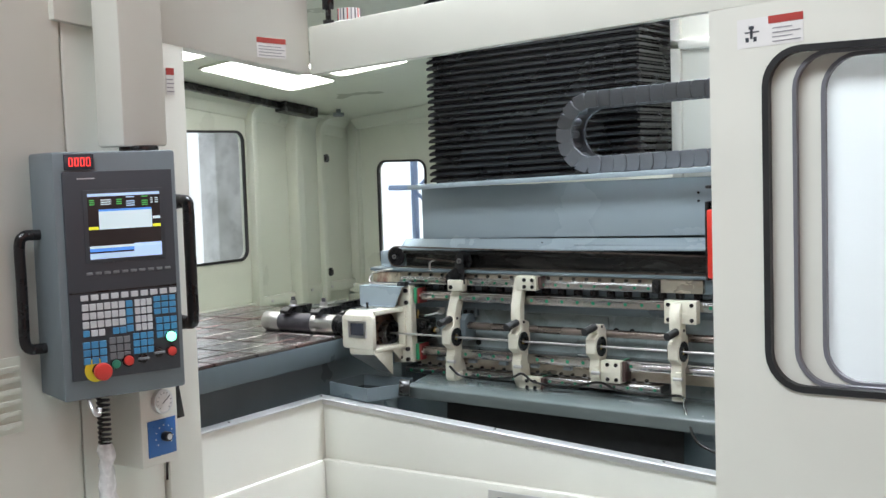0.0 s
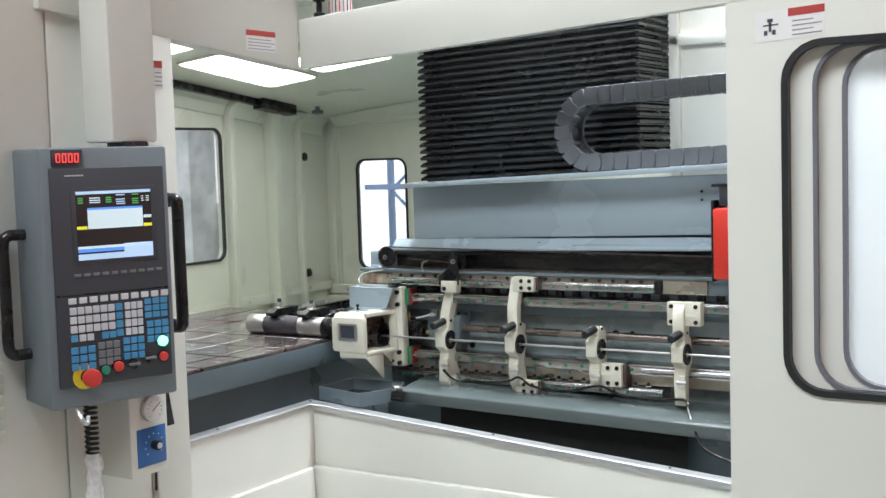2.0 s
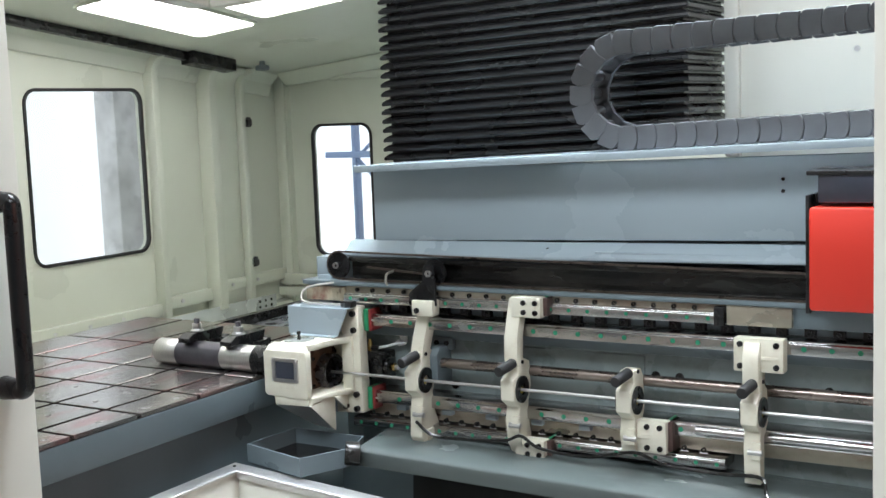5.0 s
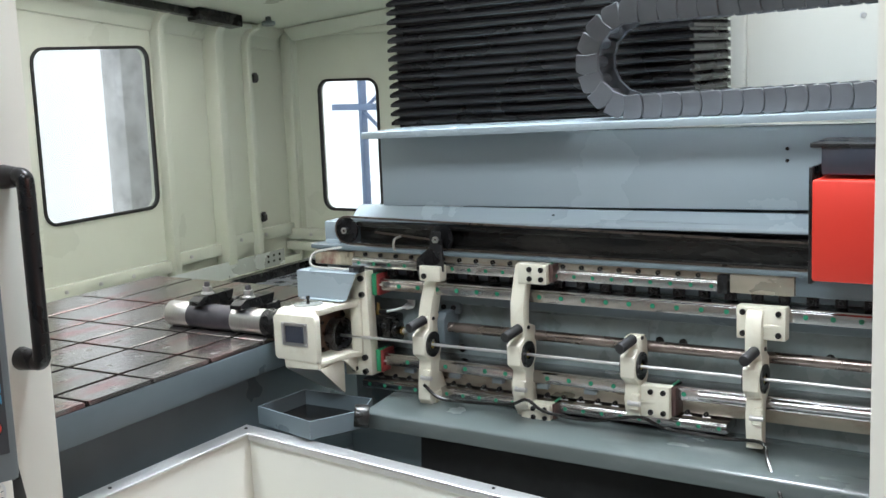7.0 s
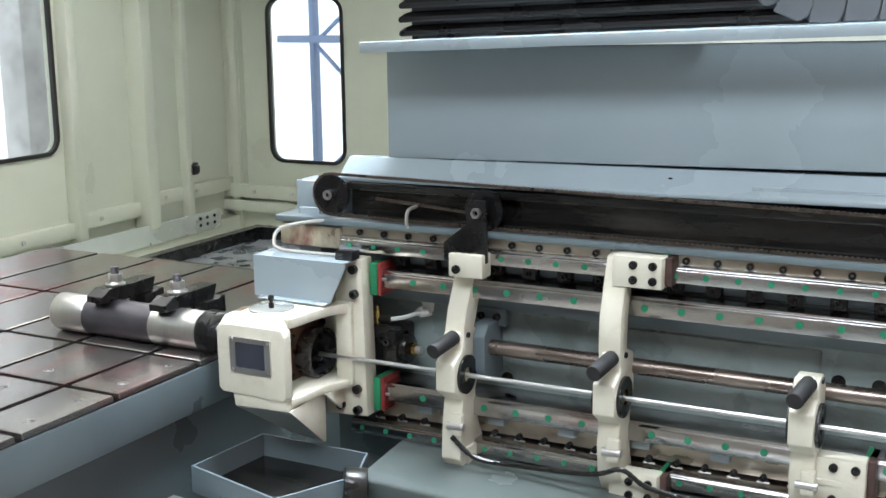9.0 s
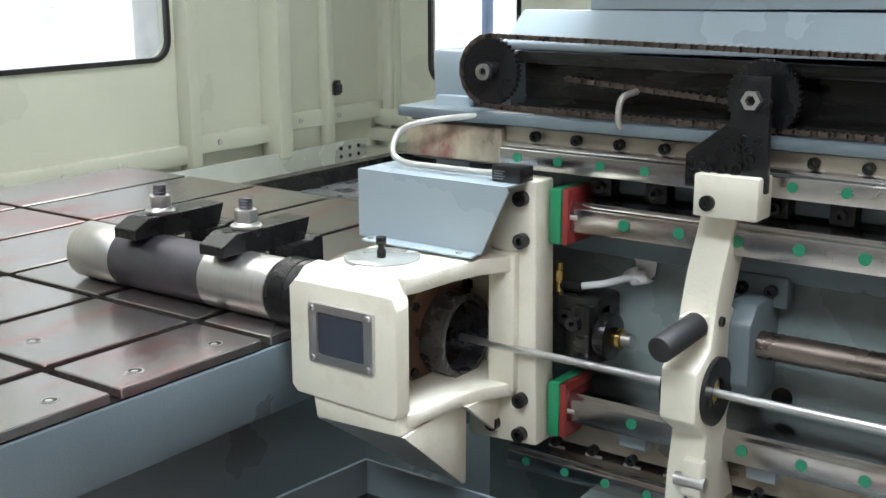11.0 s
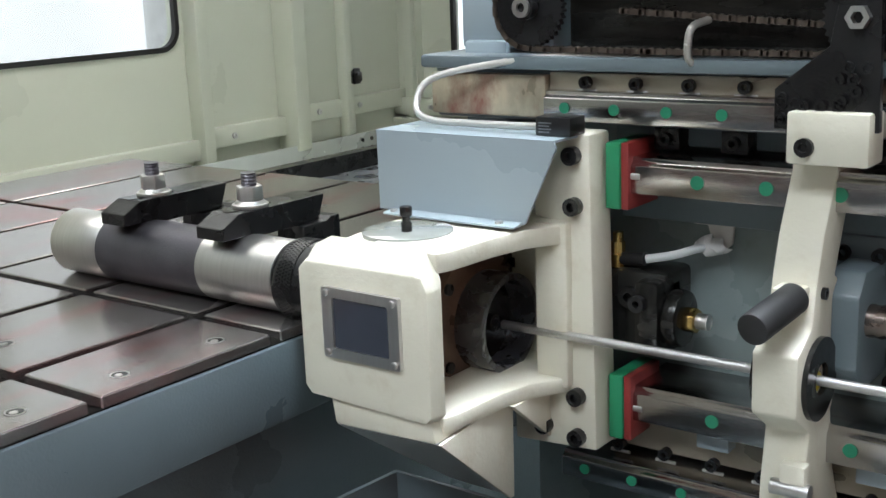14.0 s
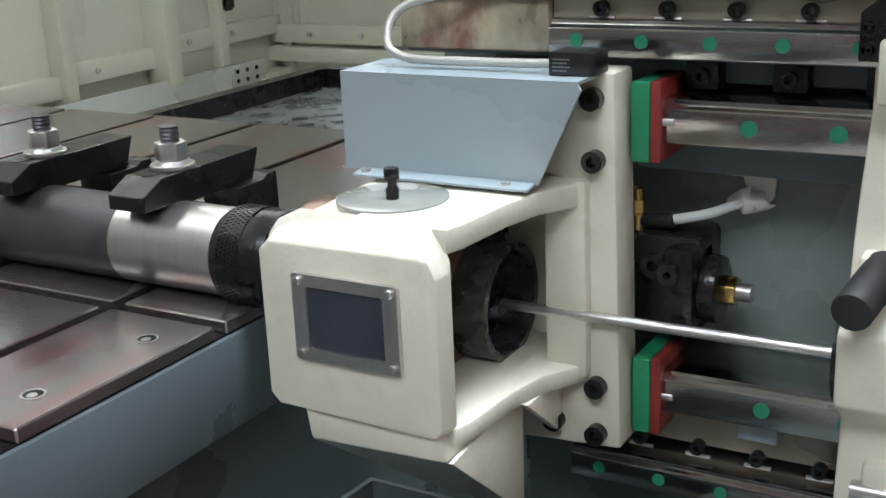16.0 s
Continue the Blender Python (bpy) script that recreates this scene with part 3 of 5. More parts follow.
roll = thing("striped_roll", (-0.178, -0.282, 1.042), "striped tape roll standing on the front beam", "roll")
part("core", ring((-0.178, -0.282, 1.0435), (-0.178, -0.282, 1.080), 0.036, 0.03, 32), LABEL, roll)
for k in range(18):
    a = radians(20 * k)
    part("stripe", bar((-0.178 + 0.0355 * math.cos(a), -0.282 + 0.0355 * math.sin(a), 1.0437), (-0.178 + 0.0355 * math.cos(a), -0.282 + 0.0355 * math.sin(a), 1.0795), 0.0022, 8), (RED_BUTTON, LABEL_INK, BEZEL)[k % 3], roll)

# sliding front door
DX, DY = 1.142, -0.62
door = thing("sliding_door", (DX + 0.6, DY, FLOOR), "cream sliding machine door with a large rounded window", "door")
DW = (DX + 0.135, 2.05, 0.045, 0.812)
part("panel", prism([(DX, FLOOR + 0.05), (2.3, FLOOR + 0.05), (2.3, 0.985), (DX, 0.915)], "y", DY, DY + 0.012, holes=(rounded(*DW, 0.08),)), CREAM, door)
part("edge", block(DX, DX + 0.01, DY + 0.0122, DY + 0.05, FLOOR + 0.05, 0.91, 0.002), CREAM, door)
part("gasket", gasket("y", *DW, 0.08, 0.010, DY - 0.006, DY + 0.016), GASKET, door, "black rubber gasket")
for step, name in ((1, "inner"), (2, "deep")):
    o, d = 0.058 * step, 0.022 * step
    rect = (DW[0] + o, DW[1], DW[2] + 0.006 * step, DW[3] - 0.008 * step)
    part(name + "_panel", prism([(DX + 0.03 * step, -0.6), (2.3, -0.6), (2.3, 0.9), (DX + 0.03 * step, 0.9)], "y", DY + d, DY + d + 0.01, holes=(rounded(*rect, 0.08),)), CREAM, door)
    part(name + "_gasket", gasket("y", *rect, 0.08, 0.006, DY + d - 0.004, DY + d + 0.014), GREY_TRIM, door, "grey rubber gasket")
pane = part("pane", prism(rounded(DW[0], DW[1], DW[2], DW[3], 0.08), "y", DY + 0.062, DY + 0.066), HAZY, door, "pane made hazy in place of the hall's reflection")
pane.visible_shadow = False
warning_sign("warning_label", (DX + 0.068, DY, 0.822), (1, 0, 0.05), (0, 0, 1), (0, -1, 0), 0.152, 0.066, "white warning label with pictogram and red band on the sliding door", True)
structure("wall_right_end", block(2.4, 2.43, -0.4, WY, FLOOR, 1.02, 0), INNER, "plain cream end wall of the enclosure", "wall")

# ---------------------------------------------------------------- T-slot table
TZ, TX0, TX1, TY0, TY1 = -0.012, -1.42, -0.449, -1.45, 0.527
table = thing("work_table", (-0.83, -0.4, FLOOR), "grey cast iron T-slot table with bare scraped top", "machine table")
part("body", block(TX0, TX1, TY0, TY1, TZ - 0.085, TZ - 0.012, 0.003), GREY, table)
part("base", block(TX0 + 0.03, TX1 - 0.035, TY0, TY1 - 0.05, -0.42, TZ - 0.086, 0.006), GREY, table)
part("foot", block(TX0, TX1 - 0.01, TY0, TY1, FLOOR, -0.421, 0.006), GREY, table)
xs_slots = [TX0 - 0.004, -1.25, -1.075, -0.90, -0.725, -0.558, TX1 + 0.004]
ys_slots = [TY0, -1.26, -1.066, -0.872, -0.672, -0.478, -0.284, -0.09, 0.175, TY1 + 0.004]
SLOT = 0.0125
# black sheet in the shallow slots, for the shade of deep ones
part("slot_bed", block(TX0 + 0.004, TX1 - 0.004, TY0 + 0.004, TY1 - 0.004, TZ - 0.0125, TZ - 0.0105, 0), OILY_BLACK, table, "black sheet standing in for the shade in the slots")
for i in range(len(xs_slots) - 1):
    for j in range(len(ys_slots) - 1):
        part("plate", block(xs_slots[i] + SLOT / 2, xs_slots[i + 1] - SLOT / 2, ys_slots[j] + SLOT / 2, ys_slots[j + 1] - SLOT / 2, TZ - 0.0104, TZ, 0.0012, 1), TABLE_TOP, table)
for x in (-0.481, -0.64, -0.81):
    for y in (-0.134, -0.237, -0.333, -0.43, -0.57, -0.72, 0.12, 0.36):
        if x < -0.5 and y > -0.16 and y < 0.1:
            continue
        part("hole_rim", ring((x, y, TZ - 0.001), (x, y, TZ + 0.0006), 0.0082, 0.0070, 16), BRIGHT, table)
        part("hole_plug", bar((x, y, TZ - 0.001), (x, y, TZ + 0.0003), 0.0070, 12), OILY_BLACK, table)
        part("plug_screw", bar((x + 0.001, y - 0.002, TZ), (x + 0.001, y - 0.002, TZ + 0.0009), 0.0035, 10), BRIGHT, table)
side_tray = thing("chip_channel", (-0.9, 0.72, -0.12), "black framed chequer plate cover behind the table", "cover")
part("frame", prism([(-1.19, 0.57), (-0.40, 0.57), (-0.40, 1.08), (-1.19, 1.08)], "z", -0.1, -0.03, holes=([(-1.16, 0.60), (-0.43, 0.60), (-0.43, 1.05), (-1.16, 1.05)],)), BLACK_STEEL, side_tray)
part("plate", block(-1.16, -0.43, 0.60, 1.05, -0.09, -0.062, 0), CHEQUER, side_tray)
part("stand", block(-1.15, -0.44, 0.61, 1.04, -0.6, -0.092, 0.004), GREY, side_tray)
tread = bmesh.new()
for i in range(18):
    for j in range(11):
        m = Matrix.Translation((-1.14 + 0.04 * i, 0.62 + 0.04 * j, -0.061)) @ Matrix.Rotation(radians(45 if (i + j) % 2 else -45), 4, "Z") @ Matrix.Diagonal((0.026, 0.007, 0.003, 1))
        bmesh.ops.create_cube(tread, size=1, matrix=m)
tagged(part("tread", tread, CHEQUER, side_tray), kind="stuff")
structure("tank_floor", block(WX, 2.4, LY + 0.03, WY, -0.62, -0.6, 0), BED_GREY, "dark oily floor of the coolant tank", "floor")
structure("tank_side", block(WX + 0.04, TX0 - 0.02, -1.0, WY, -0.62, -0.25, 0.01), INNER, "cream tank edge between table and wall", "trim")

# ---------------------------------------------------------------- workpiece and clamps
WPY, WPZ, WPR = -0.032, 0.0225, 0.0345
work = thing("workpiece", (-0.59, WPY, TZ), "turned steel bar with a dark band lying on the table", "workpiece")
part("bright_end", bar((-0.81, WPY, WPZ), (-0.733, WPY, WPZ), WPR, 48, b=0.002), BRIGHT, work, "bright turned end")
part("dark_band", bar((-0.733, WPY, WPZ), (-0.580, WPY, WPZ), WPR * 0.995, 48), SCALE_STEEL, work, "dark unmachined band")
part("bright_end", bar((-0.580, WPY, WPZ), (-0.478, WPY, WPZ), WPR, 48), BRIGHT, work, "bright turned end")


def clamp(x):
    ob = thing("strap_clamp", (x, 0.0, TZ), "black steel strap clamp with stud and nut", "clamp", "table clamps")
    strap = [(-0.068, 0.0565), (-0.068, 0.068), (-0.046, 0.079), (0.072, 0.079), (0.062, 0.053), (-0.022, 0.053), (-0.03, 0.0565)]
    slot = [(x + px, py) for px, py in rounded(-0.0055, 0.0055, -0.047, 0.012, 0.005, 4)]
    part("strap", prism(strap, "x", x - 0.0185, x + 0.0185, 0.001), BLACK_STEEL, ob, smooth=False)
    part("slot", prism(slot, "z", 0.0785, 0.0795), OILY_BLACK, ob)
    part("heel_block", prism([(0.032, TZ), (0.085, TZ), (0.085, 0.056), (0.073, 0.056), (0.066, 0.0525), (0.032, 0.0525)], "x", x - 0.012, x + 0.026, 0.001), BLACK_STEEL, ob, smooth=False)
    part("washer", bar((x, -0.013, 0.079), (x, -0.013, 0.0825), 0.018, 24, b=0.0008), BRIGHT, ob)
    part("collar", bar((x, -0.013, 0.0825), (x, -0.013, 0.0855), 0.0155, 24, 0.0135), BRIGHT, ob)
    part("nut", bar((x, -0.013, 0.0855), (x, -0.013, 0.100), 0.0135, 6, b=0.001), BRIGHT, ob)
    part("stud", hose([(x, -0.013, 0.05 + 0.0016 * k) for k in range(40)], 0.0075, 14, 0, 0.06), SCALE_STEEL, ob)


clamp(-0.695)
clamp(-0.552)

# ---------------------------------------------------------------- drilling bed: plates, ways and rails
bed = thing("drilling_bed", (0.5, 0.2, FLOOR), "blue-grey cast drilling bed with upright rail wall", "machine bed")
part("rail_wall", block(-0.30, 1.9, 0.10, 0.16, -0.24, 0.225, 0.004), BED_GREY, bed)
part("end_face", block(-0.34, -0.295, 0.055, 0.16, -0.12, 0.235, 0.004), SHEET_GREY, bed)
part("upper_way", block(-0.368, 1.9, 0.05, 0.10, 0.168, 0.212, 0.003), GREY, bed)
part("way_end", block(-0.366, -0.247, 0.040, 0.0505, 0.172, 0.208, 0.002), WAY_END, bed, "rust-stained way end")
part("upper_way_face", block(-0.246, 0.72, 0.046, 0.0505, 0.172, 0.21, 0.001), WAY, bed, "stained bare iron face")
part("upper_cap", block(-0.370, 1.9, 0.03, 0.10, 0.2125, 0.224, 0.003), GREY, bed)
part("groove_band", block(-0.20, 1.9, 0.075, 0.102, 0.150, 0.166, 0.002), GREY, bed)
part("mid_step", block(-0.20, 1.9, 0.085, 0.102, 0.085, 0.108, 0.002), GREY, bed)
part("cover_panel", block(0.22, 0.52, 0.094, 0.103, 0.02, 0.078, 0.003), BED_GREY, bed)
part("lower_step", block(-0.2, 1.9, 0.06, 0.102, -0.112, -0.075, 0.003), WAY, bed)
# sloping casting that sheds the oil to the front
part("apron", shear(prism([(0.1, -0.142), (0.045, -0.142), (-0.085, -0.155), (-0.10, -0.162), (-0.10, -0.200), (0.1, -0.23)], "x", -0.135, 1.9, 0.004), -0.02, 0.0), APRON, bed)
part("pedestal", block(-0.05, 1.9, 0.05, 0.5, FLOOR, -0.235, 0.01), GREY, bed)
for x, z in ((0.545, 0.035), (0.60, 0.035), (0.92, 0.03), (-0.015, 0.045), (0.03, -0.03)):
    part("bore", bar((x, 0.1005, z), (x, 0.098, z), 0.010, 18), OILY_BLACK, bed)
curtain = thing("black_curtain", (0.45, -0.0, -0.4), "black rubber chip curtain hanging below the bed", "curtain")
fold = bmesh.new()
top = [fold.verts.new((-0.02 + 0.02 * k, -0.03 + 0.004 * math.sin(k * 0.5), -0.215)) for k in range(43)]
low_row = [fold.verts.new((-0.02 + 0.02 * k, -0.05 + 0.006 * math.sin(k * 0.5 + 0.4), -0.46)) for k in range(43)]
for k in range(42):
    fold.faces.new((top[k], top[k + 1], low_row[k + 1], low_row[k]))
bmesh.ops.solidify(fold, geom=fold.faces[:], thickness=0.003)
part("sheet", fold, RUBBER, curtain)


def linear_rail(label, z0, z1, x0, x1, pitch, first, r):
    """A guide rail with its green plugs, held by clamp screws along the upper edge."""
    zc = (z0 + z1) / 2
    ob = thing("guide_rail", ((x0 + x1) / 2, 0.045, z0), label, "guide rail", "guide rails")
    h = (z1 - z0) / 2
    prof = [(0.10, -h), (0.03, -h), (0.03, h * 0.55), (0.034, h * 0.75), (0.034, h), (0.10, h)]
    part("rail", prism([(y, zc + z) for y, z in prof], "x", x0, x1, 0.0012), STEEL, ob)
    n = int((x1 - first) / pitch) + 1
    for k in range(n):
        x = first + pitch * k
        part("plug", bar((x, 0.0305, zc - h * 0.1), (x, 0.0292, zc - h * 0.1), r, 16), GREEN, ob)
    return ob


rail_1 = linear_rail("bright steel guide rail with green plugs along the top", 0.172, 0.196, -0.243, 0.70, 0.0455, -0.2225, 0.0046)
rail_2 = linear_rail("bright steel guide rail with green plugs and red oil stains", 0.117, 0.146, -0.17, 1.9, 0.055, -0.105, 0.0055)
rail_3 = linear_rail("bright steel guide rail with green plugs below the drill", -0.075, -0.045, -0.165, 1.9, 0.055, -0.09, 0.0055)
rail_4 = linear_rail("lowest bright guide rail with green plugs", -0.140, -0.117, -0.23, 0.72, 0.0455, -0.207, 0.0046)


def jam_screws(z, x0, x1, pitch, owner, wedge):
    n = int((x1 - x0) / pitch) + 1
    for k in range(n):
        x = x0 + pitch * k
        if wedge:
            part("clamp_wedge", block(x - 0.011, x + 0.011, 0.058, 0.10, z - 0.009, z + 0.009, 0.001), BLACK_STEEL, owner)
            part("screw", ring((x, 0.058, z), (x, 0.052, z), 0.0055, 0.0028, 12), BLACK_STEEL, owner)
        else:
            part("screw", ring((x, 0.048, z), (x, 0.040, z), 0.0052, 0.0026, 12), BLACK_STEEL, owner)
            part("washer", bar((x - 0.009, 0.0455, z - 0.007), (x + 0.009, 0.0455, z - 0.007), 0.0016, 8), BRIGHT, owner)


jam_screws(0.2025, -0.21, 0.68, 0.0455, rail_1, False)
jam_screws(0.158, -0.145, 1.2, 0.0575, rail_2, True)
jam_screws(-0.105, -0.18, 0.70, 0.0425, rail_4, False)
for x in (-0.11, 0.02, 0.14, 0.26, 0.38):
    part("clamp_wedge", block(x, x + 0.028, 0.045, 0.10, -0.093, -0.081, 0.001), SHEET_GREY, rail_3)
stop = thing("rail_stop", (0.71, 0.04, 0.17), "dark square stop block at the end of the top rail", "stop")
part("body", block(0.70, 0.722, 0.028, 0.06, 0.168, 0.208, 0.002), BLACK_STEEL, stop)
cover = single("way_cover", block(0.725, 0.86, 0.036, 0.05, 0.17, 0.212, 0.002), WAY, "stained bare steel cover at the end of the way", "cover")

# ball screw behind the drill
screw = thing("ball_screw", (0.4, 0.05, 0.033), "long oily ball screw behind the drill", "ball screw")
part("shaft", hose([(0.02 + 0.004 * k, 0.055, 0.033) for k in range(300)], 0.0125, 18, 0, 0.035), BALL, screw)
part("bearing_block", prism([(0.03, 0.0), (0.03, 0.055), (0.045, 0.072), (0.10, 0.072), (0.10, -0.02), (0.045, -0.02)], "x", -0.005, 0.022, 0.003), GREY, screw)
part("mounting_ear", block(-0.02, 0.035, 0.082, 0.10, 0.06, 0.09, 0.003), GREY, screw)
for x in (-0.008, 0.02):
    part("screw", ring((x, 0.083, 0.076), (x, 0.076, 0.076), 0.006, 0.003, 12), BLACK_STEEL, screw)
bushing_bar = thing("drill_rod", (0.4, 0.0, 0.0), "long thin bright gun drill through the guide brackets", "drill")
part("tube", bar((-0.268, 0, 0), (1.9, 0, 0), 0.0038, 20), BRIGHT, bushing_bar)
lower = thing("support_shaft", (0.6, 0.02, -0.09), "bright round support shaft below the drill", "shaft")
part("bar", bar((0.66, 0.03, -0.060), (1.9, 0.03, -0.060), 0.011, 20), STEEL, lower)

# ---------------------------------------------------------------- column above the bed
panel = thing("column_cover", (0.7, 0.1, 0.3), "blue-grey painted sheet cover of the column", "cover")
part("face", shear(block(-0.18, 1.9, 0.09, 0.12, 0.322, 0.497, 0.002), 0.02, -0.17), SHEET_GREY, panel)
part("shelf", shear(prism([(0.0, 0.494), (0.0, 0.511), (0.30, 0.511), (0.30, 0.499), (0.004, 0.499)], "x", -0.176, 1.9, 0.0015), 0.035, -0.17), SHEET_GREY, panel)
part("ledge", shear(prism([(0.11, 0.322), (0.089, 0.322), (0.055, 0.292), (0.055, 0.2845), (0.11, 0.2845)], "x", -0.255, 1.9, 0.002), 0.012, -0.17), SHEET_GREY, panel)
part("ledge_strip", block(0.42, 1.9, 0.0635, 0.07, 0.304, 0.312, 0.001), SHEET_GREY, panel)
for x, z in ((0.30, 0.313), (0.52, 0.312)):
    part("screw", bar((x, 0.079, z), (x, 0.074, z), 0.004, 12), BLACK_STEEL, panel)
for x, z in ((0.83, 0.47), (0.83, 0.445)):
    part("screw", bar((x, 0.09, z), (x, 0.087, z), 0.004, 12), BLACK_STEEL, panel)
column = single("machine_column", merge(block(-0.165, 1.9, 0.125, 0.55, 0.24, 0.49, 0.004), block(-0.29, 1.9, 0.162, 0.55, FLOOR, 0.238, 0.004)), GREY, "blue-grey machine column behind the rail wall", "machine column")

bellows = thing("bellows_cover", (0.19, 0.35, 0.512), "black pleated rubber way bellows", "bellows")
bx0, bx1, by0, by1, bz0, pitch, depth = -0.225, 0.592, 0.21, 0.52, 0.516, 0.0232, 0.017
part("core", shear(block(bx0 + depth, bx1 - depth, by0 + depth, by1 - depth, bz0 - 0.01, bz0 + 0.87, 0), 0.035, -0.17), BELLOWS, bellows)


def pleat_mesh():
    """One fold: an upright lip with a sloping top that runs back to the core."""
    bm = bmesh.new()
    loops = [[bm.verts.new(p) for p in ((bx0 + d, by0 + d, z), (bx1 - d, by0 + d, z), (bx1 - d, by1 - d, z), (bx0 + d, by1 - d, z))]
             for d, z in ((depth, 0.001), (0.002, 0.0), (0.0, 0.003), (0.001, 0.0085), (depth * 0.5, 0.0150), (depth, 0.0185))]
    for a, b in zip(loops, loops[1:]):
        for k in range(4):
            bm.faces.new((a[k], a[(k + 1) % 4], b[(k + 1) % 4], b[k]))
    bmesh.ops.recalc_face_normals(bm, faces=bm.faces)
    return shear(bm, 0.035, -0.17)


fold_data = finish(pleat_mesh(), "pleat", BELLOWS, False)
for k in range(36):
    ob = new("pleat", fold_data)
    ob.parent = bellows
    ob.matrix_basis = pose(random.uniform(-0.0012, 0.0012), random.uniform(-0.001, 0.001), bz0 + pitch * k + random.uniform(-0.0008, 0.0008), 0, random.uniform(-0.05, 0.05), random.uniform(-0.05, 0.05))
    ob.matrix_parent_inverse = Matrix.Translation(Vector((0, 0, AXIS)) - base_of(bellows))

rear = structure("panel_rear", block(0.615, 1.9, 0.46, 0.48, 0.5, 1.5, 0.003), CREAM, "cream rear cabinet panel beside the bellows", "panel")
child("frame", block(0.60, 0.635, 0.44, 0.462, 0.5, 1.5, 0.004), CREAM, rear)
child("frame", block(0.60, 1.9, 0.44, 0.462, 0.93, 0.965, 0.004), CREAM, rear)
for x, z in ((0.90, 0.90), (0.90, 0.74), (0.90, 0.58)):
    bolt_on(rear, (x, 0.46, z), 0.007, (0, -1, 0), 0.003)

# cable carrier, lying on the shelf with one bend
carrier = thing("cable_carrier", (0.7, 0.06, 0.512), "grey plastic cable carrier bent back over the shelf", "cable carrier")
cy0, cy1 = 0.03, 0.12
ctr, rad, tall = (0.512, 0.663), 0.101, 0.053
links_at = []
for k in range(32):
    links_at.append((ctr[0] + 0.0435 * (31 - k), ctr[1] + rad, 180))
for k in range(1, 8):
    a = radians(90 + 180 * k / 8)
    links_at.append((ctr[0] + rad * math.cos(a), ctr[1] + rad * math.sin(a), math.degrees(a) + 90))
for k in range(32):
    links_at.append((ctr[0] + 0.0435 * k, ctr[1] - rad, 360))
for k, (lx, lz, turn) in enumerate(links_at):
    bm = bmesh.new()
    pts = []
    L, H = 0.026, tall / 2
    for i in range(9):
        a = radians(-90 + 180 * i / 8)
        pts.append((L * 0.55 + 0.012 * math.cos(a), H * math.sin(a)))
    pts += [(-L * 0.75, H * 0.94), (-L * 0.6, 0), (-L * 0.75, -H * 0.94)]
    c, s = math.cos(radians(turn)), math.sin(radians(turn))
    world_pts = [(lx + px * c - pz * s, lz + px * s + pz * c) for px, pz in pts]
    off = 0.0015 if k % 2 else 0.0
    part("link", shear(prism(world_pts, "y", cy0 - off, cy0 + 0.012, 0.0015, 1), 0.035, 0.5), CHAIN_GREY, carrier)
    part("crossbar", shear(bar((lx, cy0 + 0.012, lz), (lx, cy1, lz), 0.012, 10), 0.035, 0.5), CHAIN_GREY, carrier)
    part("link", shear(prism(world_pts, "y", cy1, cy1 + 0.012, 0, 1), 0.035, 0.5), CHAIN_GREY, carrier)

# chain drive for the brackets
drive = thing("chain_drive", (0.3, 0.07, 0.222), "black oily chain drive beam above the rails", "chain drive")
part("beam", block(-0.235, 1.9, 0.06, 0.09, 0.228, 0.283, 0.003), OILY_BLACK, drive)
part("upper_flange", block(-0.235, 1.9, 0.046, 0.062, 0.272, 0.284, 0.002), OILY_BLACK, drive)
part("lower_flange", block(-0.20, 1.9, 0.05, 0.062, 0.2245, 0.232, 0.002), OILY_BLACK, drive)
part("end_block", block(-0.345, -0.25, 0.06, 0.12, 0.228, 0.28, 0.003), SHEET_GREY, drive, "blue-grey end block")


def sprocket(x, z, r, y0, y1, teeth=38):
    pts = []
    for k in range(teeth * 4):
        rr = r if k % 4 in (1, 2) else r * 0.94
        a = 2 * math.pi * k / (teeth * 4)
        pts.append((x + rr * math.cos(a), z + rr * math.sin(a)))
    return prism(pts, "y", y0, y1)


def chain(points, y, pitch):
    """A roller chain: small rollers between link plates, joined into one strand."""
    bm = bmesh.new()
    for i, (a, b) in enumerate(zip(points, points[1:])):
        a, b = Vector((a[0], y, a[1])), Vector((b[0], y, b[1]))
        n = max(1, round((b - a).length / pitch))
        for k in range(n):
            p, q = a.lerp(b, k / n), a.lerp(b, (k + 1) / n)
            rod(bm, p + Vector((0, -0.003, 0)), p + Vector((0, 0.003, 0)), 0.0028, 8)
            d = (q - p)
            m = Matrix.Translation((p + q) / 2 + Vector((0, -0.0034 if k % 2 else -0.0026, 0))) @ Matrix.Rotation(-math.atan2(d.z, d.x), 4, "Y") @ Matrix.Diagonal((d.length * 1.1, 0.0008, 0.0042, 1))
            bmesh.ops.create_cube(bm, size=1, matrix=m)
    return bm


for sx, sz in ((-0.259, 0.2635), (0.018, 0.2545)):
    wheel = part("sprocket", sprocket(sx, sz, 0.033, 0.036, 0.042), BLACK_STEEL, drive, "black toothed sprocket")
    part("hub", bar((sx, 0.036, sz), (sx, 0.026, sz), 0.010, 20, b=0.001), BLACK_STEEL, wheel)
    part("washer", ring((sx, 0.0265, sz), (sx, 0.023, sz), 0.008, 0.004, 20), BRIGHT, wheel)
arc1 = [(-0.259 + 0.034 * math.cos(radians(a)), 0.2635 + 0.034 * math.sin(radians(a))) for a in range(90, 271, 20)]
tagged(part("chain", chain([(0.9, 0.283), *arc1, (-0.15, 0.2285), (0.9, 0.226)], 0.039, 0.0075), CHAIN, drive, "oily roller chain"), kind="stuff")
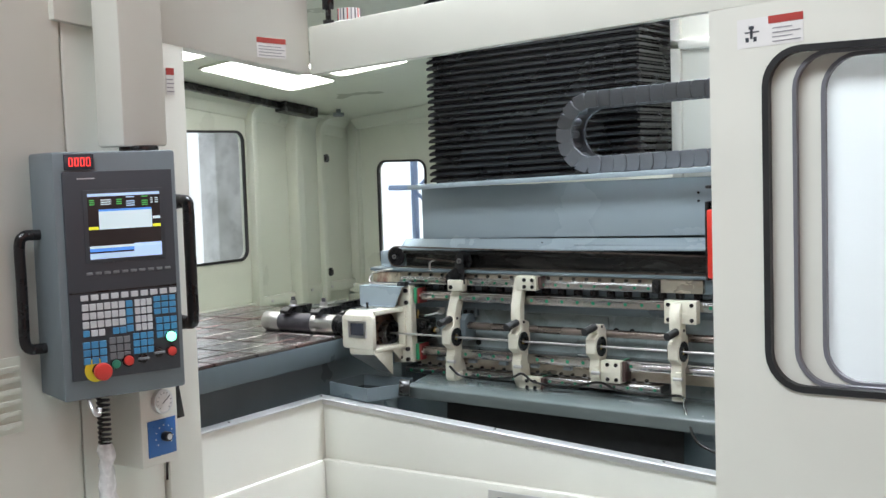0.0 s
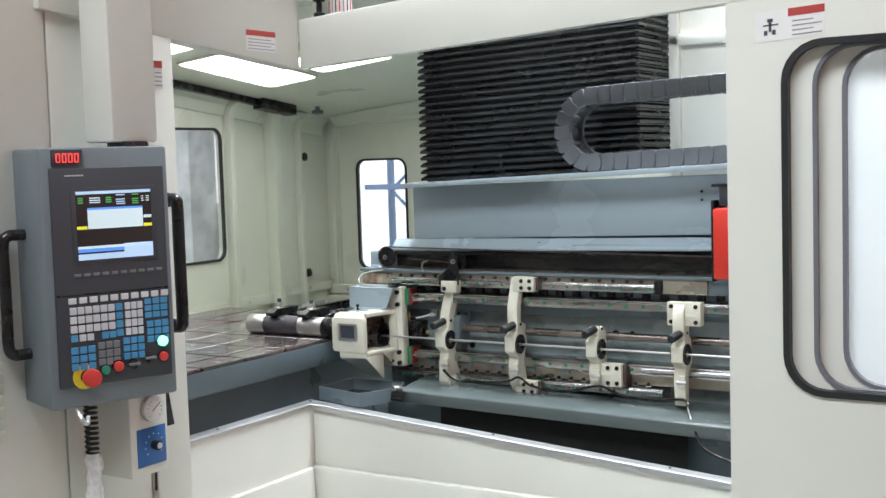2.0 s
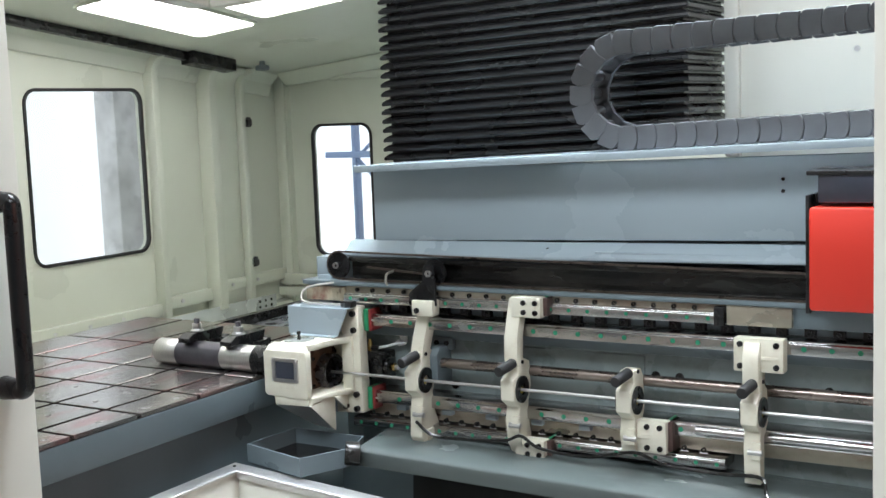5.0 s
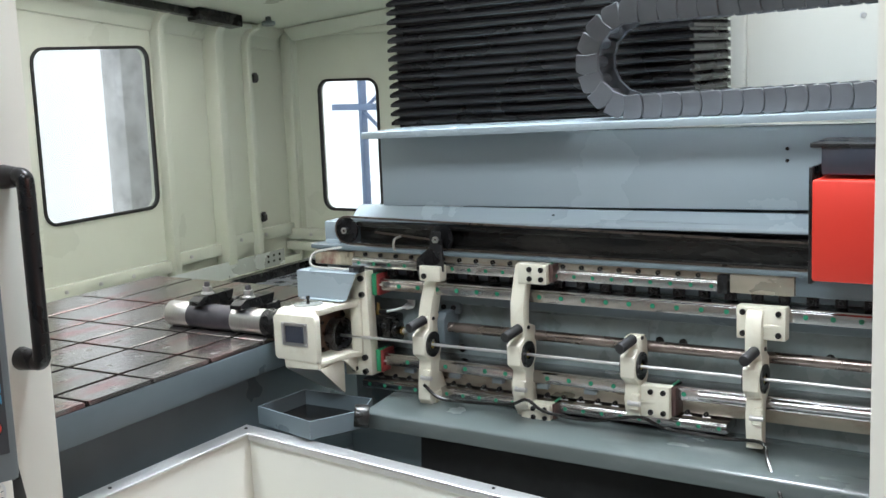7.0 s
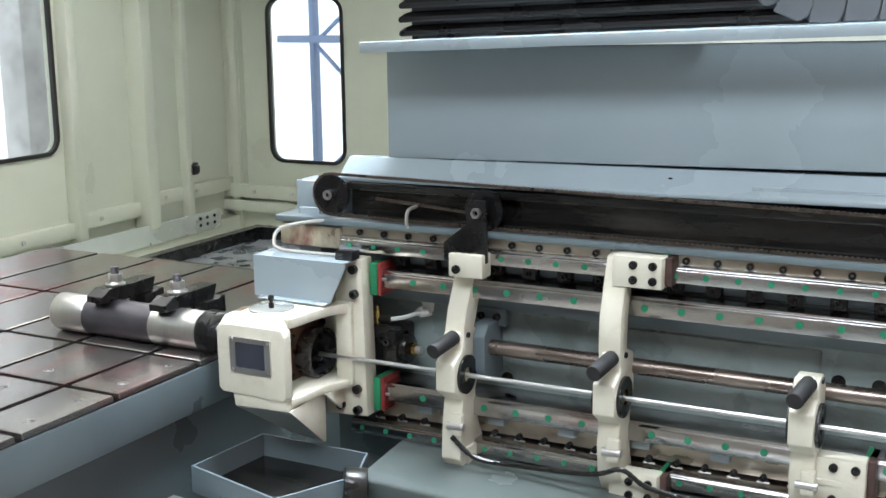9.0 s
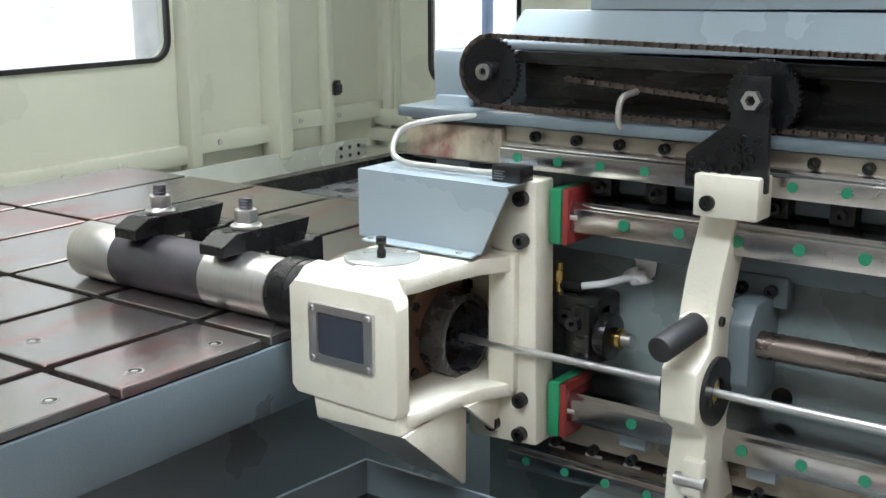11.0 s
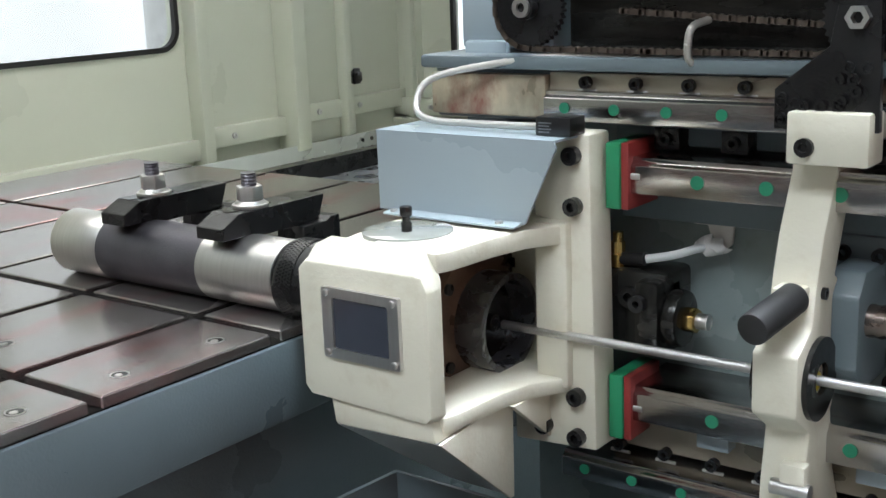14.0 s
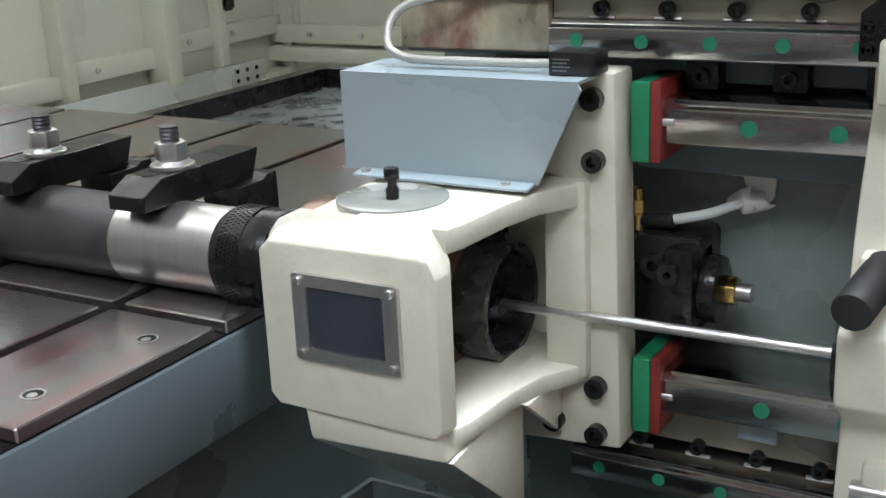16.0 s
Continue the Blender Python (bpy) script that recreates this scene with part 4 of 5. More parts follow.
tagged(part("inner_chain", chain([(-0.18, 0.259), (0.0, 0.247)], 0.052, 0.0075), CHAIN, drive, "oily roller chain"), kind="stuff")
conduit = thing("conduit", (-0.25, 0.02, 0.2), "white braided conduit looping from the way to the sensor", "cable")
part("hose", hose([(-0.02, 0.042, 0.222), (-0.12, 0.042, 0.221), (-0.22, 0.04, 0.224), (-0.285, 0.03, 0.218), (-0.345, 0.014, 0.205), (-0.352, 0.0, 0.183), (-0.335, -0.004, 0.1725), (-0.29, -0.004, 0.1712), (-0.25, -0.004, 0.1715), (-0.222, -0.004, 0.172)], 0.0031, 12, 14, 0.05), CONDUIT, conduit)
part("hook", hose([(-0.106, 0.05, 0.214), (-0.112, 0.03, 0.222), (-0.112, 0.026, 0.236), (-0.11, 0.03, 0.248), (-0.106, 0.05, 0.252)], 0.003, 10, 10, 0.08), CONDUIT, conduit)

# ---------------------------------------------------------------- guide box at the end of the table
guide = thing("guide_box", (-0.31, -0.06, -0.1), "cream cast drill guide box with dark inspection window", "machine head")
GX0, GX1, GY = -0.371, -0.235, -0.14


def housing(x1, y0, y1, nose):
    """A slice of the box with chamfered edges, from y0 to y1; nose narrows its front face."""
    out = [(GX0, -0.030), (GX0 + 0.007, -0.037), (x1 - 0.006, -0.040), (x1, -0.034), (x1, 0.066), (x1 - 0.005, 0.078), (x1 - 0.012, 0.0885), (GX0 + 0.026, 0.0885), (GX0 + 0.008, 0.080), (GX0, 0.070)]
    cx, cz = (GX0 + x1) / 2, 0.02
    bm = bmesh.new()
    loops = []
    if nose:
        loops.append([bm.verts.new((cx + (px - cx) * 0.965, y0, cz + (min(pz, 0.0775) - cz) * 0.98)) for px, pz in out])
        loops.append([bm.verts.new((px, y0 + 0.012, pz)) for px, pz in out])
    else:
        loops.append([bm.verts.new((px, y0, pz)) for px, pz in out])
    loops.append([bm.verts.new((px, y1, pz + 0.007 * (pz > 0.05))) for px, pz in out])
    bm.faces.new(loops[0])
    bm.faces.new(loops[-1])
    for a, b in zip(loops, loops[1:]):
        for k in range(len(out)):
            bm.faces.new((a[k], a[(k + 1) % len(out)], b[(k + 1) % len(out)], b[k]))
    bmesh.ops.recalc_face_normals(bm, faces=bm.faces)
    return bevel(bm, 0.0015, 2, 18)


part("front_wall", housing(GX1 - 0.002, GY, GY + 0.016, True), CAST_CREAM, guide)
GC = -0.304
part("housing", housing(GC, GY + 0.0155, 0.035, False), CAST_CREAM, guide)
part("skirt", prism([(-0.346, -0.034), (-0.243, -0.037), (-0.239, -0.056), (-0.342, -0.060)], "y", GY + 0.004, 0.02, 0.003), CAST_CREAM, guide)
win = part("window_frame", prism(rounded(-0.3415, -0.264, 0.001, 0.0585, 0.002), "y", GY - 0.004, GY, holes=(rounded(-0.331, -0.2745, 0.009, 0.0505, 0.002),)), BRIGHT, guide, "bare steel window frame")
part("pane", block(-0.332, -0.2735, GY - 0.002, GY + 0.001, 0.008, 0.0515, 0), LENS_DARK, win, "dark pane")
for x in (-0.3365, -0.269):
    for z in (0.0055, 0.054):
        part("screw", bar((x, GY - 0.004, z), (x, GY - 0.0065, z), 0.003, 12, b=0.0008), BRIGHT, win)
lid = part("lid", bar((-0.306, -0.076, 0.0905), (-0.306, -0.076, 0.0940), 0.037, 40, b=0.0006), PLATE_GLASS, guide, "grey round glass lid")
part("knob", merge(bar((-0.303, -0.081, 0.0940), (-0.303, -0.081, 0.1015), 0.0044, 14), bar((-0.303, -0.081, 0.1015), (-0.303, -0.081, 0.1065), 0.0031, 14), bar((-0.303, -0.081, 0.1065), (-0.303, -0.081, 0.1145), 0.0050, 14, b=0.001)), BLACK, lid, "black knob")
# bush flange on the drill side
oct_ = [(-0.061, -0.032), (-0.061, 0.036), (-0.036, 0.062), (0.036, 0.062), (0.061, 0.036), (0.061, -0.032), (0.036, -0.0365), (-0.05, -0.0365)]
flange = part("bush_flange", prism(oct_, "x", GC, GC + 0.016, 0.002), RUST, guide, "brown oily flange")
RY, RZ = 0.0, 0.002
part("bush_ring", ring((GC + 0.016, RY, RZ), (GC + 0.044, RY, RZ), 0.043, 0.0375, 44), RING_STEEL, flange, "black steel ring")
part("bush_core", bar((GC + 0.015, RY, RZ), (GC + 0.0185, RY, RZ), 0.037, 32), OILY_BLACK, flange)
part("bush_tip", ring((GC + 0.018, 0.0, 0.0), (GC + 0.028, 0.0, 0.0), 0.0075, 0.0045, 20), BLACK_STEEL, flange)
for y, z in ((-0.052, -0.027), (-0.05, 0.04), (0.048, 0.042), (0.046, -0.028)):
    part("screw", bar((GC + 0.016, y, z), (GC + 0.019, y, z), 0.005, 12), BLACK_STEEL, flange)
# webs from the box to the mounting plate
web = [(GC - 0.004, -0.126), (GX1 - 0.004, -0.126), (GX1, -0.112), (-0.231, -0.06), (-0.224, -0.028), (-0.206, 0.002), (-0.204, 0.0515), (GC - 0.004, 0.0515)]
part("upper_web", prism(web, "z", 0.0765, 0.0925, 0.002), CAST_CREAM, guide)
part("lower_web", prism(web, "z", -0.0505, -0.037, 0.002), CAST_CREAM, guide)
part("back_wall", block(GC + 0.001, -0.2345, 0.046, 0.0515, -0.0375, 0.077, 0), CAST_CREAM, guide)
part("gusset", prism([(0.0058, -0.050), (-0.05, -0.050), (0.0058, -0.095)], "x", -0.232, -0.225, 0.001), CAST_CREAM, guide)
part("shoulder", block(-0.234, -0.203, -0.002, 0.0395, -0.046, 0.095, 0.003), CAST_CREAM, guide)
plate = part("mounting_plate", prism([(-0.262, -0.104), (-0.181, -0.099), (-0.186, 0.166), (-0.226, 0.166), (-0.240, 0.135), (-0.238, 0.096), (-0.226, 0.094), (-0.226, -0.04), (-0.262, -0.05)], "y", 0.006, 0.040, 0.003), CAST_CREAM, guide)
for x, z in ((-0.200, 0.149), (-0.199, 0.108), (-0.198, -0.053), (-0.198, -0.089), (-0.230, -0.084)):
    cap_screw(plate, (x, 0.006, z), 0.0075, (0, -1, 0), 0.008)
guard = [(GX0 - 0.002, 0.097), (-0.224, 0.097), (-0.194, 0.160), (-0.196, 0.1635), (GX0 - 0.002, 0.1635)]
part("splash_guard", merge(prism(guard, "y", -0.030, -0.0275), prism([(-0.030, 0.1635), (-0.030, 0.1655), (0.03, 0.1655), (0.03, 0.1635)], "x", GX0 - 0.002, -0.196),
                           prism([(-0.043, 0.0955), (-0.043, 0.097), (-0.0275, 0.099), (-0.0275, 0.0965)], "x", GX0 + 0.012, -0.226)), SHEET_GREY, guide, "blue-grey folded splash guard")
for x in (-0.352, -0.244):
    part("screw", bar((x, -0.037, 0.097), (x, -0.037, 0.0995), 0.0035, 10), BRIGHT, guide)
part("chute_side", prism([(-0.134, -0.056), (-0.035, -0.046), (-0.036, -0.136), (-0.041, -0.136)], "x", -0.2395, -0.236, 0.0005), CAST_CREAM, guide)
chute = bmesh.new()
vs = [chute.verts.new(p) for p in ((-0.342, GY + 0.006, -0.060), (-0.2395, GY + 0.006, -0.056), (-0.2395, -0.038, -0.136), (-0.285, -0.06, -0.122))]
chute.faces.new((vs[0], vs[1], vs[2], vs[3]))
bmesh.ops.solidify(chute, geom=chute.faces[:], thickness=0.002)
part("chute", chute, GALV, guide, "bright folded sheet chute")
# bushes towards the workpiece
NX, NY, NZ = -0.478, -0.028, 0.020
part("nose_flange", bar((-0.412, -0.018, 0.014), (GX0 + 0.002, -0.018, 0.014), 0.055, 44, b=0.002), COPPER_STEEL, guide, "copper-brown nose ring")
part("nose_neck", bar((-0.432, NY, NZ), (-0.411, NY, NZ), 0.034, 40), OILY_BLACK, guide)
part("nose_ring", bar((NX, NY, NZ), (-0.430, NY, NZ), 0.0385, 40, b=0.002), BLACK_STEEL, guide, "black knurled ring")
knurl = bmesh.new()
for k in range(72):
    a = radians(5 * k)
    for tilt in (25, -25):
        m = Matrix.Translation((NX + 0.016, NY + 0.0386 * math.cos(a), NZ + 0.0386 * math.sin(a))) @ Matrix.Rotation(a, 4, "X") @ Matrix.Rotation(radians(tilt), 4, "Y") @ Matrix.Diagonal((0.022, 0.0012, 0.0012, 1))
        bmesh.ops.create_cube(knurl, size=1, matrix=m)
tagged(part("knurl", knurl, BLACK_STEEL, guide), kind="stuff")

sensor = thing("limit_switch", (-0.21, 0.0, 0.1657), "small black limit switch with white print on the guide box", "switch")
part("body", block(-0.224, -0.192, -0.012, 0.012, 0.1657, 0.181, 0.0015), BLACK, sensor)
for k in range(4):
    part("print_line", block(-0.221, -0.211 + 0.002 * (k % 2), -0.0125, -0.0119, 0.1685 + 0.0024 * k, 0.1694 + 0.0024 * k, 0), KEY_GREY, sensor)


def carriage(x0, x1, z0, z1, group="rail carriages"):
    """A green and red end cap with its grease nipple, at the end of a rail carriage."""
    ob = thing("rail_carriage", ((x0 + x1) / 2, 0.04, z0), "rail carriage with green cap and red wiper", "carriage", group)
    part("cap", block(x0, x0 + (x1 - x0) * 0.55, 0.024, 0.08, z0, z1, 0.002), END_GREEN, ob, "green plastic cap")
    part("wiper", block(x0 + (x1 - x0) * 0.55, x1 - 0.004, 0.026, 0.078, z0, z1, 0.001), END_RED, ob, "red wiper seal")
    part("screw", bar((x1 - 0.004, 0.033, (z0 + z1) / 2), (x1 + 0.004, 0.033, (z0 + z1) / 2), 0.004, 12), BRIGHT, ob)
    return ob


carriage(-0.182, -0.158, 0.104, 0.158)
carriage(-0.180, -0.156, -0.092, -0.036)

# hydraulic clamp behind the drill
hyd = thing("hydraulic_clamp", (-0.175, 0.06, -0.03), "black hydraulic swing clamp with brass fitting", "clamp")
part("body", block(-0.195, -0.140, 0.050, 0.10, -0.022, 0.048, 0.006), OILY_BLACK, hyd)
part("cylinder", bar((-0.233, 0.055, 0.012), (-0.185, 0.055, 0.012), 0.036, 8, b=0.003), OILY_BLACK, hyd)
part("arm", block(-0.163, -0.140, 0.034, 0.08, -0.016, 0.044, 0.006), OILY_BLACK, hyd)
part("boss", bar((-0.14, 0.06, 0.010), (-0.127, 0.06, 0.010), 0.024, 24, b=0.003), OILY_BLACK, hyd)
part("nut", bar((-0.127, 0.06, 0.010), (-0.117, 0.06, 0.010), 0.011, 6, b=0.001), BRASS, hyd, "plated nut")
part("stud", bar((-0.117, 0.06, 0.010), (-0.107, 0.06, 0.010), 0.0065, 14), BRIGHT, hyd)
part("fitting", merge(bar((-0.19, 0.06, 0.048), (-0.19, 0.06, 0.059), 0.0075, 14), bar((-0.19, 0.06, 0.059), (-0.19, 0.06, 0.069), 0.006, 6), bar((-0.19, 0.06, 0.069), (-0.19, 0.06, 0.077), 0.0045, 14)), BRASS, hyd, "brass fitting")
part("elbow", bar((-0.19, 0.06, 0.054), (-0.163, 0.058, 0.057), 0.0058, 14), BLACK, hyd)
part("plug", ring((-0.157, 0.034, 0.026), (-0.157, 0.028, 0.026), 0.007, 0.003, 16), BLACK_STEEL, hyd)
part("plug", ring((-0.173, 0.05, 0.026), (-0.173, 0.044, 0.026), 0.009, 0.004, 16), BLACK_STEEL, hyd)
wrap = thing("plastic_wrap", (-0.12, 0.09, 0.05), "crumpled white plastic wrapped round the hose at its port", "wrap")
# white patch painted for the light that shines through a hole here
part("lit_hole_patch", prism([(-0.138, 0.105), (-0.138, 0.082), (-0.126, 0.082), (-0.12, 0.062), (-0.112, 0.06), (-0.104, 0.068), (-0.102, 0.09), (-0.106, 0.104)], "y", 0.096, 0.0995, 0.001), LABEL, wrap, "white patch standing in for light through a hole")
blob = bmesh.new()
bmesh.ops.create_icosphere(blob, subdivisions=3, radius=0.011, matrix=Matrix.Translation((-0.118, 0.088, 0.066)) @ Matrix.Diagonal((1.5, 0.7, 0.7, 1)))
for v in blob.verts:
    v.co += Vector((1, 0.6, 1)) * 0.006 * noise.noise(v.co * 110)
part("wrap", blob, CLOTH_WHITE, wrap)
part("hose", hose([(-0.163, 0.058, 0.057), (-0.142, 0.066, 0.061), (-0.128, 0.078, 0.065), (-0.116, 0.09, 0.067)], 0.0036, 12, 10, 0.02), HAZY, wrap, "clear plastic hose")

# ---------------------------------------------------------------- guide brackets along the drill


def guide_bracket(x, kind, label):
    """A cream steady bracket: curved arm plate, clamp knob, black bush, hinged lower lug and a bolt pad."""
    ob = thing("guide_bracket", (x, 0.0, -0.15), label, "bracket", "guide brackets")
    t = 0.017
    hub = [(-0.034, -0.020), (-0.034, 0.026), (-0.008, 0.040)]
    if kind == "tall":
        top_side = [(0.0, 0.075), (0.010, 0.104), (0.032, 0.146), (0.033, 0.19), (0.082, 0.19), (0.082, 0.152), (0.066, 0.138), (0.045, 0.09), (0.036, 0.070), (0.057, 0.058)]
        low_side = [(0.053, 0.0), (0.038, -0.034), (0.044, -0.075), (0.062, -0.115), (0.085, -0.155), (0.04, -0.172), (0.0, -0.160), (-0.018, -0.135), (-0.014, -0.080), (-0.006, -0.040)]
    elif kind == "arched":
        top_side = [(-0.012, 0.075), (-0.010, 0.12), (0.004, 0.162), (0.02, 0.205), (0.05, 0.212), (0.05, 0.19), (0.036, 0.165), (0.022, 0.12), (0.018, 0.07), (0.049, 0.058)]
        low_side = [(0.053, 0.0), (0.038, -0.034), (0.040, -0.07), (0.05, -0.12), (0.06, -0.165), (0.02, -0.165), (-0.008, -0.12), (-0.014, -0.07), (-0.006, -0.040)]
    elif kind == "low":
        top_side = [(-0.014, 0.055), (-0.006, 0.066), (0.03, 0.066), (0.046, 0.045)]
        low_side = [(0.048, -0.03), (0.03, -0.06), (0.035, -0.115), (-0.004, -0.115), (-0.014, -0.075), (-0.006, -0.040)]
    else:
        top_side = [(-0.018, 0.062), (-0.018, 0.12), (-0.004, 0.145), (0.03, 0.145), (0.03, 0.05), (0.046, 0.04)]
        low_side = [(0.048, -0.03), (0.022, -0.06), (0.02, -0.15), (-0.008, -0.15), (-0.014, -0.07), (-0.006, -0.040)]
    part("arm", prism(hub + top_side + low_side, "x", x - t, x + t, 0.0025), CAST_CREAM, ob)
    bush = part("bush", ring((x - t - 0.004, 0.004, 0.0), (x + t + 0.004, 0.004, 0.0), 0.031, 0.0125, 32), OILY_BLACK, ob, "dark oily bush")
    part("core", bar((x + t - 0.012, 0.004, 0.0), (x + t, 0.004, 0.0), 0.0128, 20), OILY_BLACK, bush)
    part("seal", bar((x + t, 0.004, -0.002), (x + t + 0.001, 0.004, -0.002), 0.007, 16), YELLOW, bush)
    grip = part("knob", bar((x + 0.004, -0.010, 0.062), (x - 0.004, -0.066, 0.052), 0.0118, 24, b=0.0015), RUBBER, ob, "black clamping knob")
    part("eye", block(x - 0.010, x + 0.012, -0.02, 0.0, 0.05, 0.07, 0.003), CAST_CREAM, ob)
    lug = part("hinge_lug", block(x + 0.000, x + t + 0.003, -0.021, -0.008, -0.095, -0.06, 0.003), CAST_CREAM, ob)
    part("pin", bar((x - 0.006, -0.018, -0.08), (x + t + 0.006, -0.018, -0.08), 0.006, 14), BRIGHT, lug)
    cap_screw(ob, (x + t, 0.01, 0.062), 0.0045, (1, 0, 0), 0.003)
    pads = {"tall": ((-0.010, 0.048, 0.155, 0.192, "l"), (-0.004, 0.022, -0.16, -0.12, "n")), "arched": ((-0.002, 0.072, 0.166, 0.212, "r"), (-0.002, 0.072, -0.16, -0.115, "r")),
            "low": ((0.012, 0.082, -0.113, -0.043, "r"),), "last": ((-0.04, 0.062, 0.083, 0.152, "b"),)}[kind]
    for a, b, z0, z1, side in pads:
        pad = part("bolt_pad", block(x + a, x + b, 0.0, 0.032, z0, z1, 0.0025), CAST_CREAM, ob)
        if side in "rb":
            for px in ((x + b - 0.013, x + b - 0.042) if side == "r" else (x + a + 0.014, x + b - 0.014)):
                for pz in (z0 + 0.012, z1 - 0.012):
                    cap_screw(pad, (px, 0.0, pz), 0.0062, (0, -1, 0), 0.004)
        else:
            cap_screw(pad, (x + a + 0.014, 0.0, (z0 + z1) / 2 - 0.006), 0.0068, (0, -1, 0), 0.004)
        if side == "r":
            part("wiper", block(x + b, x + b + 0.010, 0.014, 0.07, z0 + 0.004, z1 - 0.002, 0.001), DARK_SEAL, pad, "dark oily wiper seal")
            part("cap", block(x + b - 0.006, x + b, 0.032, 0.072, z0 + 0.002, z1, 0.001), END_GREEN, pad, "green cap")
    if kind in ("low", "last"):
        part("rib", prism([(x + t, -0.004), (x + 0.06, 0.001), (x + 0.06, 0.012), (x + t, 0.03)], "z", -0.082 if kind == "low" else 0.108, -0.074 if kind == "low" else 0.116, 0.001), CAST_CREAM, ob)
    return ob


b1 = guide_bracket(-0.015, "tall", "cream guide bracket carried by the chain sprocket arm")
guide_bracket(0.242, "arched", "cream arched guide bracket bolted to the top rail")
guide_bracket(0.52, "low", "short cream guide bracket bolted to the lower rail")
guide_bracket(0.79, "last", "cream guide bracket bolted to the second rail")
arm = thing("sprocket_arm", (0.0, 0.02, 0.18), "black steel plate holding the sprocket on the bracket", "bracket")
part("plate", prism([(-0.052, 0.178), (-0.052, 0.206), (-0.014, 0.236), (-0.007, 0.275), (0.02, 0.275), (0.022, 0.178), (0.008, 0.178), (0.008, 0.19), (-0.002, 0.19), (-0.002, 0.176), (-0.026, 0.176), (-0.026, 0.19), (-0.034, 0.19), (-0.034, 0.178)], "y", 0.010, 0.017, 0.001), BLACK_STEEL, arm)
for x, z in ((-0.046, 0.200), (-0.046, 0.186), (-0.037, 0.196), (-0.018, 0.195), (-0.004, 0.199), (-0.004, 0.184), (0.004, 0.214), (-0.006, 0.214)):
    cap_screw(arm, (x, 0.010, z), 0.0042, (0, -1, 0), 0.003)
part("nut", ring((0.006, 0.010, 0.2555), (0.006, 0.003, 0.2555), 0.0085, 0.0045, 6), BRIGHT, arm)
for x, z in ((-0.046, 0.196), (-0.046, 0.184), (-0.03, 0.195), (-0.006, 0.195), (0.006, 0.206), (0.008, 0.183), (0.0, 0.222), (0.012, 0.222)):
    cap_screw(arm, (x, 0.010, z), 0.0042, (0, -1, 0), 0.003)
arm.location.x += 0.014
cable = thing("oily_cable", (0.5, -0.02, -0.1), "dark oily cable strung along the bracket feet", "cable")
part("cable", hose([(-0.01, -0.025, -0.095), (0.03, -0.02, -0.125), (0.1, -0.01, -0.13), (0.22, -0.02, -0.118), (0.27, -0.028, -0.1), (0.31, -0.012, -0.128), (0.42, -0.004, -0.137), (0.54, -0.024, -0.108), (0.6, -0.008, -0.132), (0.72, -0.004, -0.138), (0.81, -0.022, -0.13),
                    (0.83, -0.05, -0.155), (0.86, -0.09, -0.19), (0.9, -0.12, -0.24), (1.0, -0.14, -0.27)], 0.004, 8, 10, 0.08), OILY_BLACK, cable)

# red motor cover
red = thing("red_cover", (1.1, -0.1, 0.22), "bright red sheet metal drive cover", "cover")
part("box", block(0.926, 1.118, -0.10, 0.06, 0.232, 0.428, 0.006), RED, red)
part("lid", block(0.938, 1.108, -0.08, 0.05, 0.435, 0.49, 0.004), LENS_DARK, red, "dark vented top box")
part("lid_rim", block(0.918, 1.108, -0.085, 0.055, 0.487, 0.496, 0.002), BLACK, red)
part("side_plate", block(0.918, 0.925, -0.09, 0.055, 0.225, 0.45, 0.001), BLACK_STEEL, red)
for z in (0.25, 0.33, 0.40):
    part("screw", bar((0.918, -0.06, z), (0.913, -0.06, z), 0.004, 10), BRIGHT, red)

# drip tray under the guide box
tray = thing("drip_tray", (-0.2, -0.2, -0.18), "grey drip trough under the guide box, darkened for its shade", "tray")
tr = [(-0.385, -0.20), (-0.188, -0.25), (-0.125, -0.12), (-0.16, -0.03), (-0.37, -0.03)]
inner = [(-0.381, -0.196), (-0.190, -0.2455), (-0.129, -0.12), (-0.162, -0.034), (-0.366, -0.034)]
# the trough's shade is put into the dark wall and black bottom
part("wall", prism(tr, "z", -0.19, -0.146, holes=(inner,)), GREY, tray, smooth=False)
part("bottom", prism(inner, "z", -0.19, -0.184), OILY_BLACK, tray, smooth=False)
part("outlet", bar((-0.142, -0.135, -0.158), (-0.112, -0.115, -0.162), 0.028, 24, b=0.003), OILY_BLACK, tray)
pipe = thing("return_chute", (-0.1, -0.1, -0.3), "grey sloping return chute in the tank", "chute")
part("sheet", prism([(-0.25, -0.20), (0.05, -0.23), (0.05, -0.36), (-0.25, -0.33)], "y", 0.0, 0.02, 0.003), GREY, pipe)

# ---------------------------------------------------------------- operator pendant, turned a little towards the front
PY = math.degrees(math.atan2(0.94, 0.34))
PM = pose(-0.1325, -1.284, 0.457, 0, 0, PY)


def local(bm):
    bmesh.ops.transform(bm, matrix=PM, verts=bm.verts)
    return bm


pendant = thing("control_pendant", (-0.13, -1.28, 0.04), "grey machine control pendant with lit screen and keypad", "control panel")
case = part("case", local(block(-0.170, 0.146, 0.0, 0.235, -0.425, 0.183, 0.008)), PENDANT_GREY, pendant)
bez = part("bezel", local(block(-0.150, 0.130, -0.010, 0.0, -0.375, 0.135, 0.003)), BEZEL, pendant)
part("joint", local(block(-0.148, 0.128, -0.0108, -0.0098, -0.162, -0.158, 0)), BLACK, bez)
part("screen_bezel", local(block(-0.104, 0.104, -0.0125, -0.0095, -0.089, 0.089, 0.002)), BEZEL, bez)
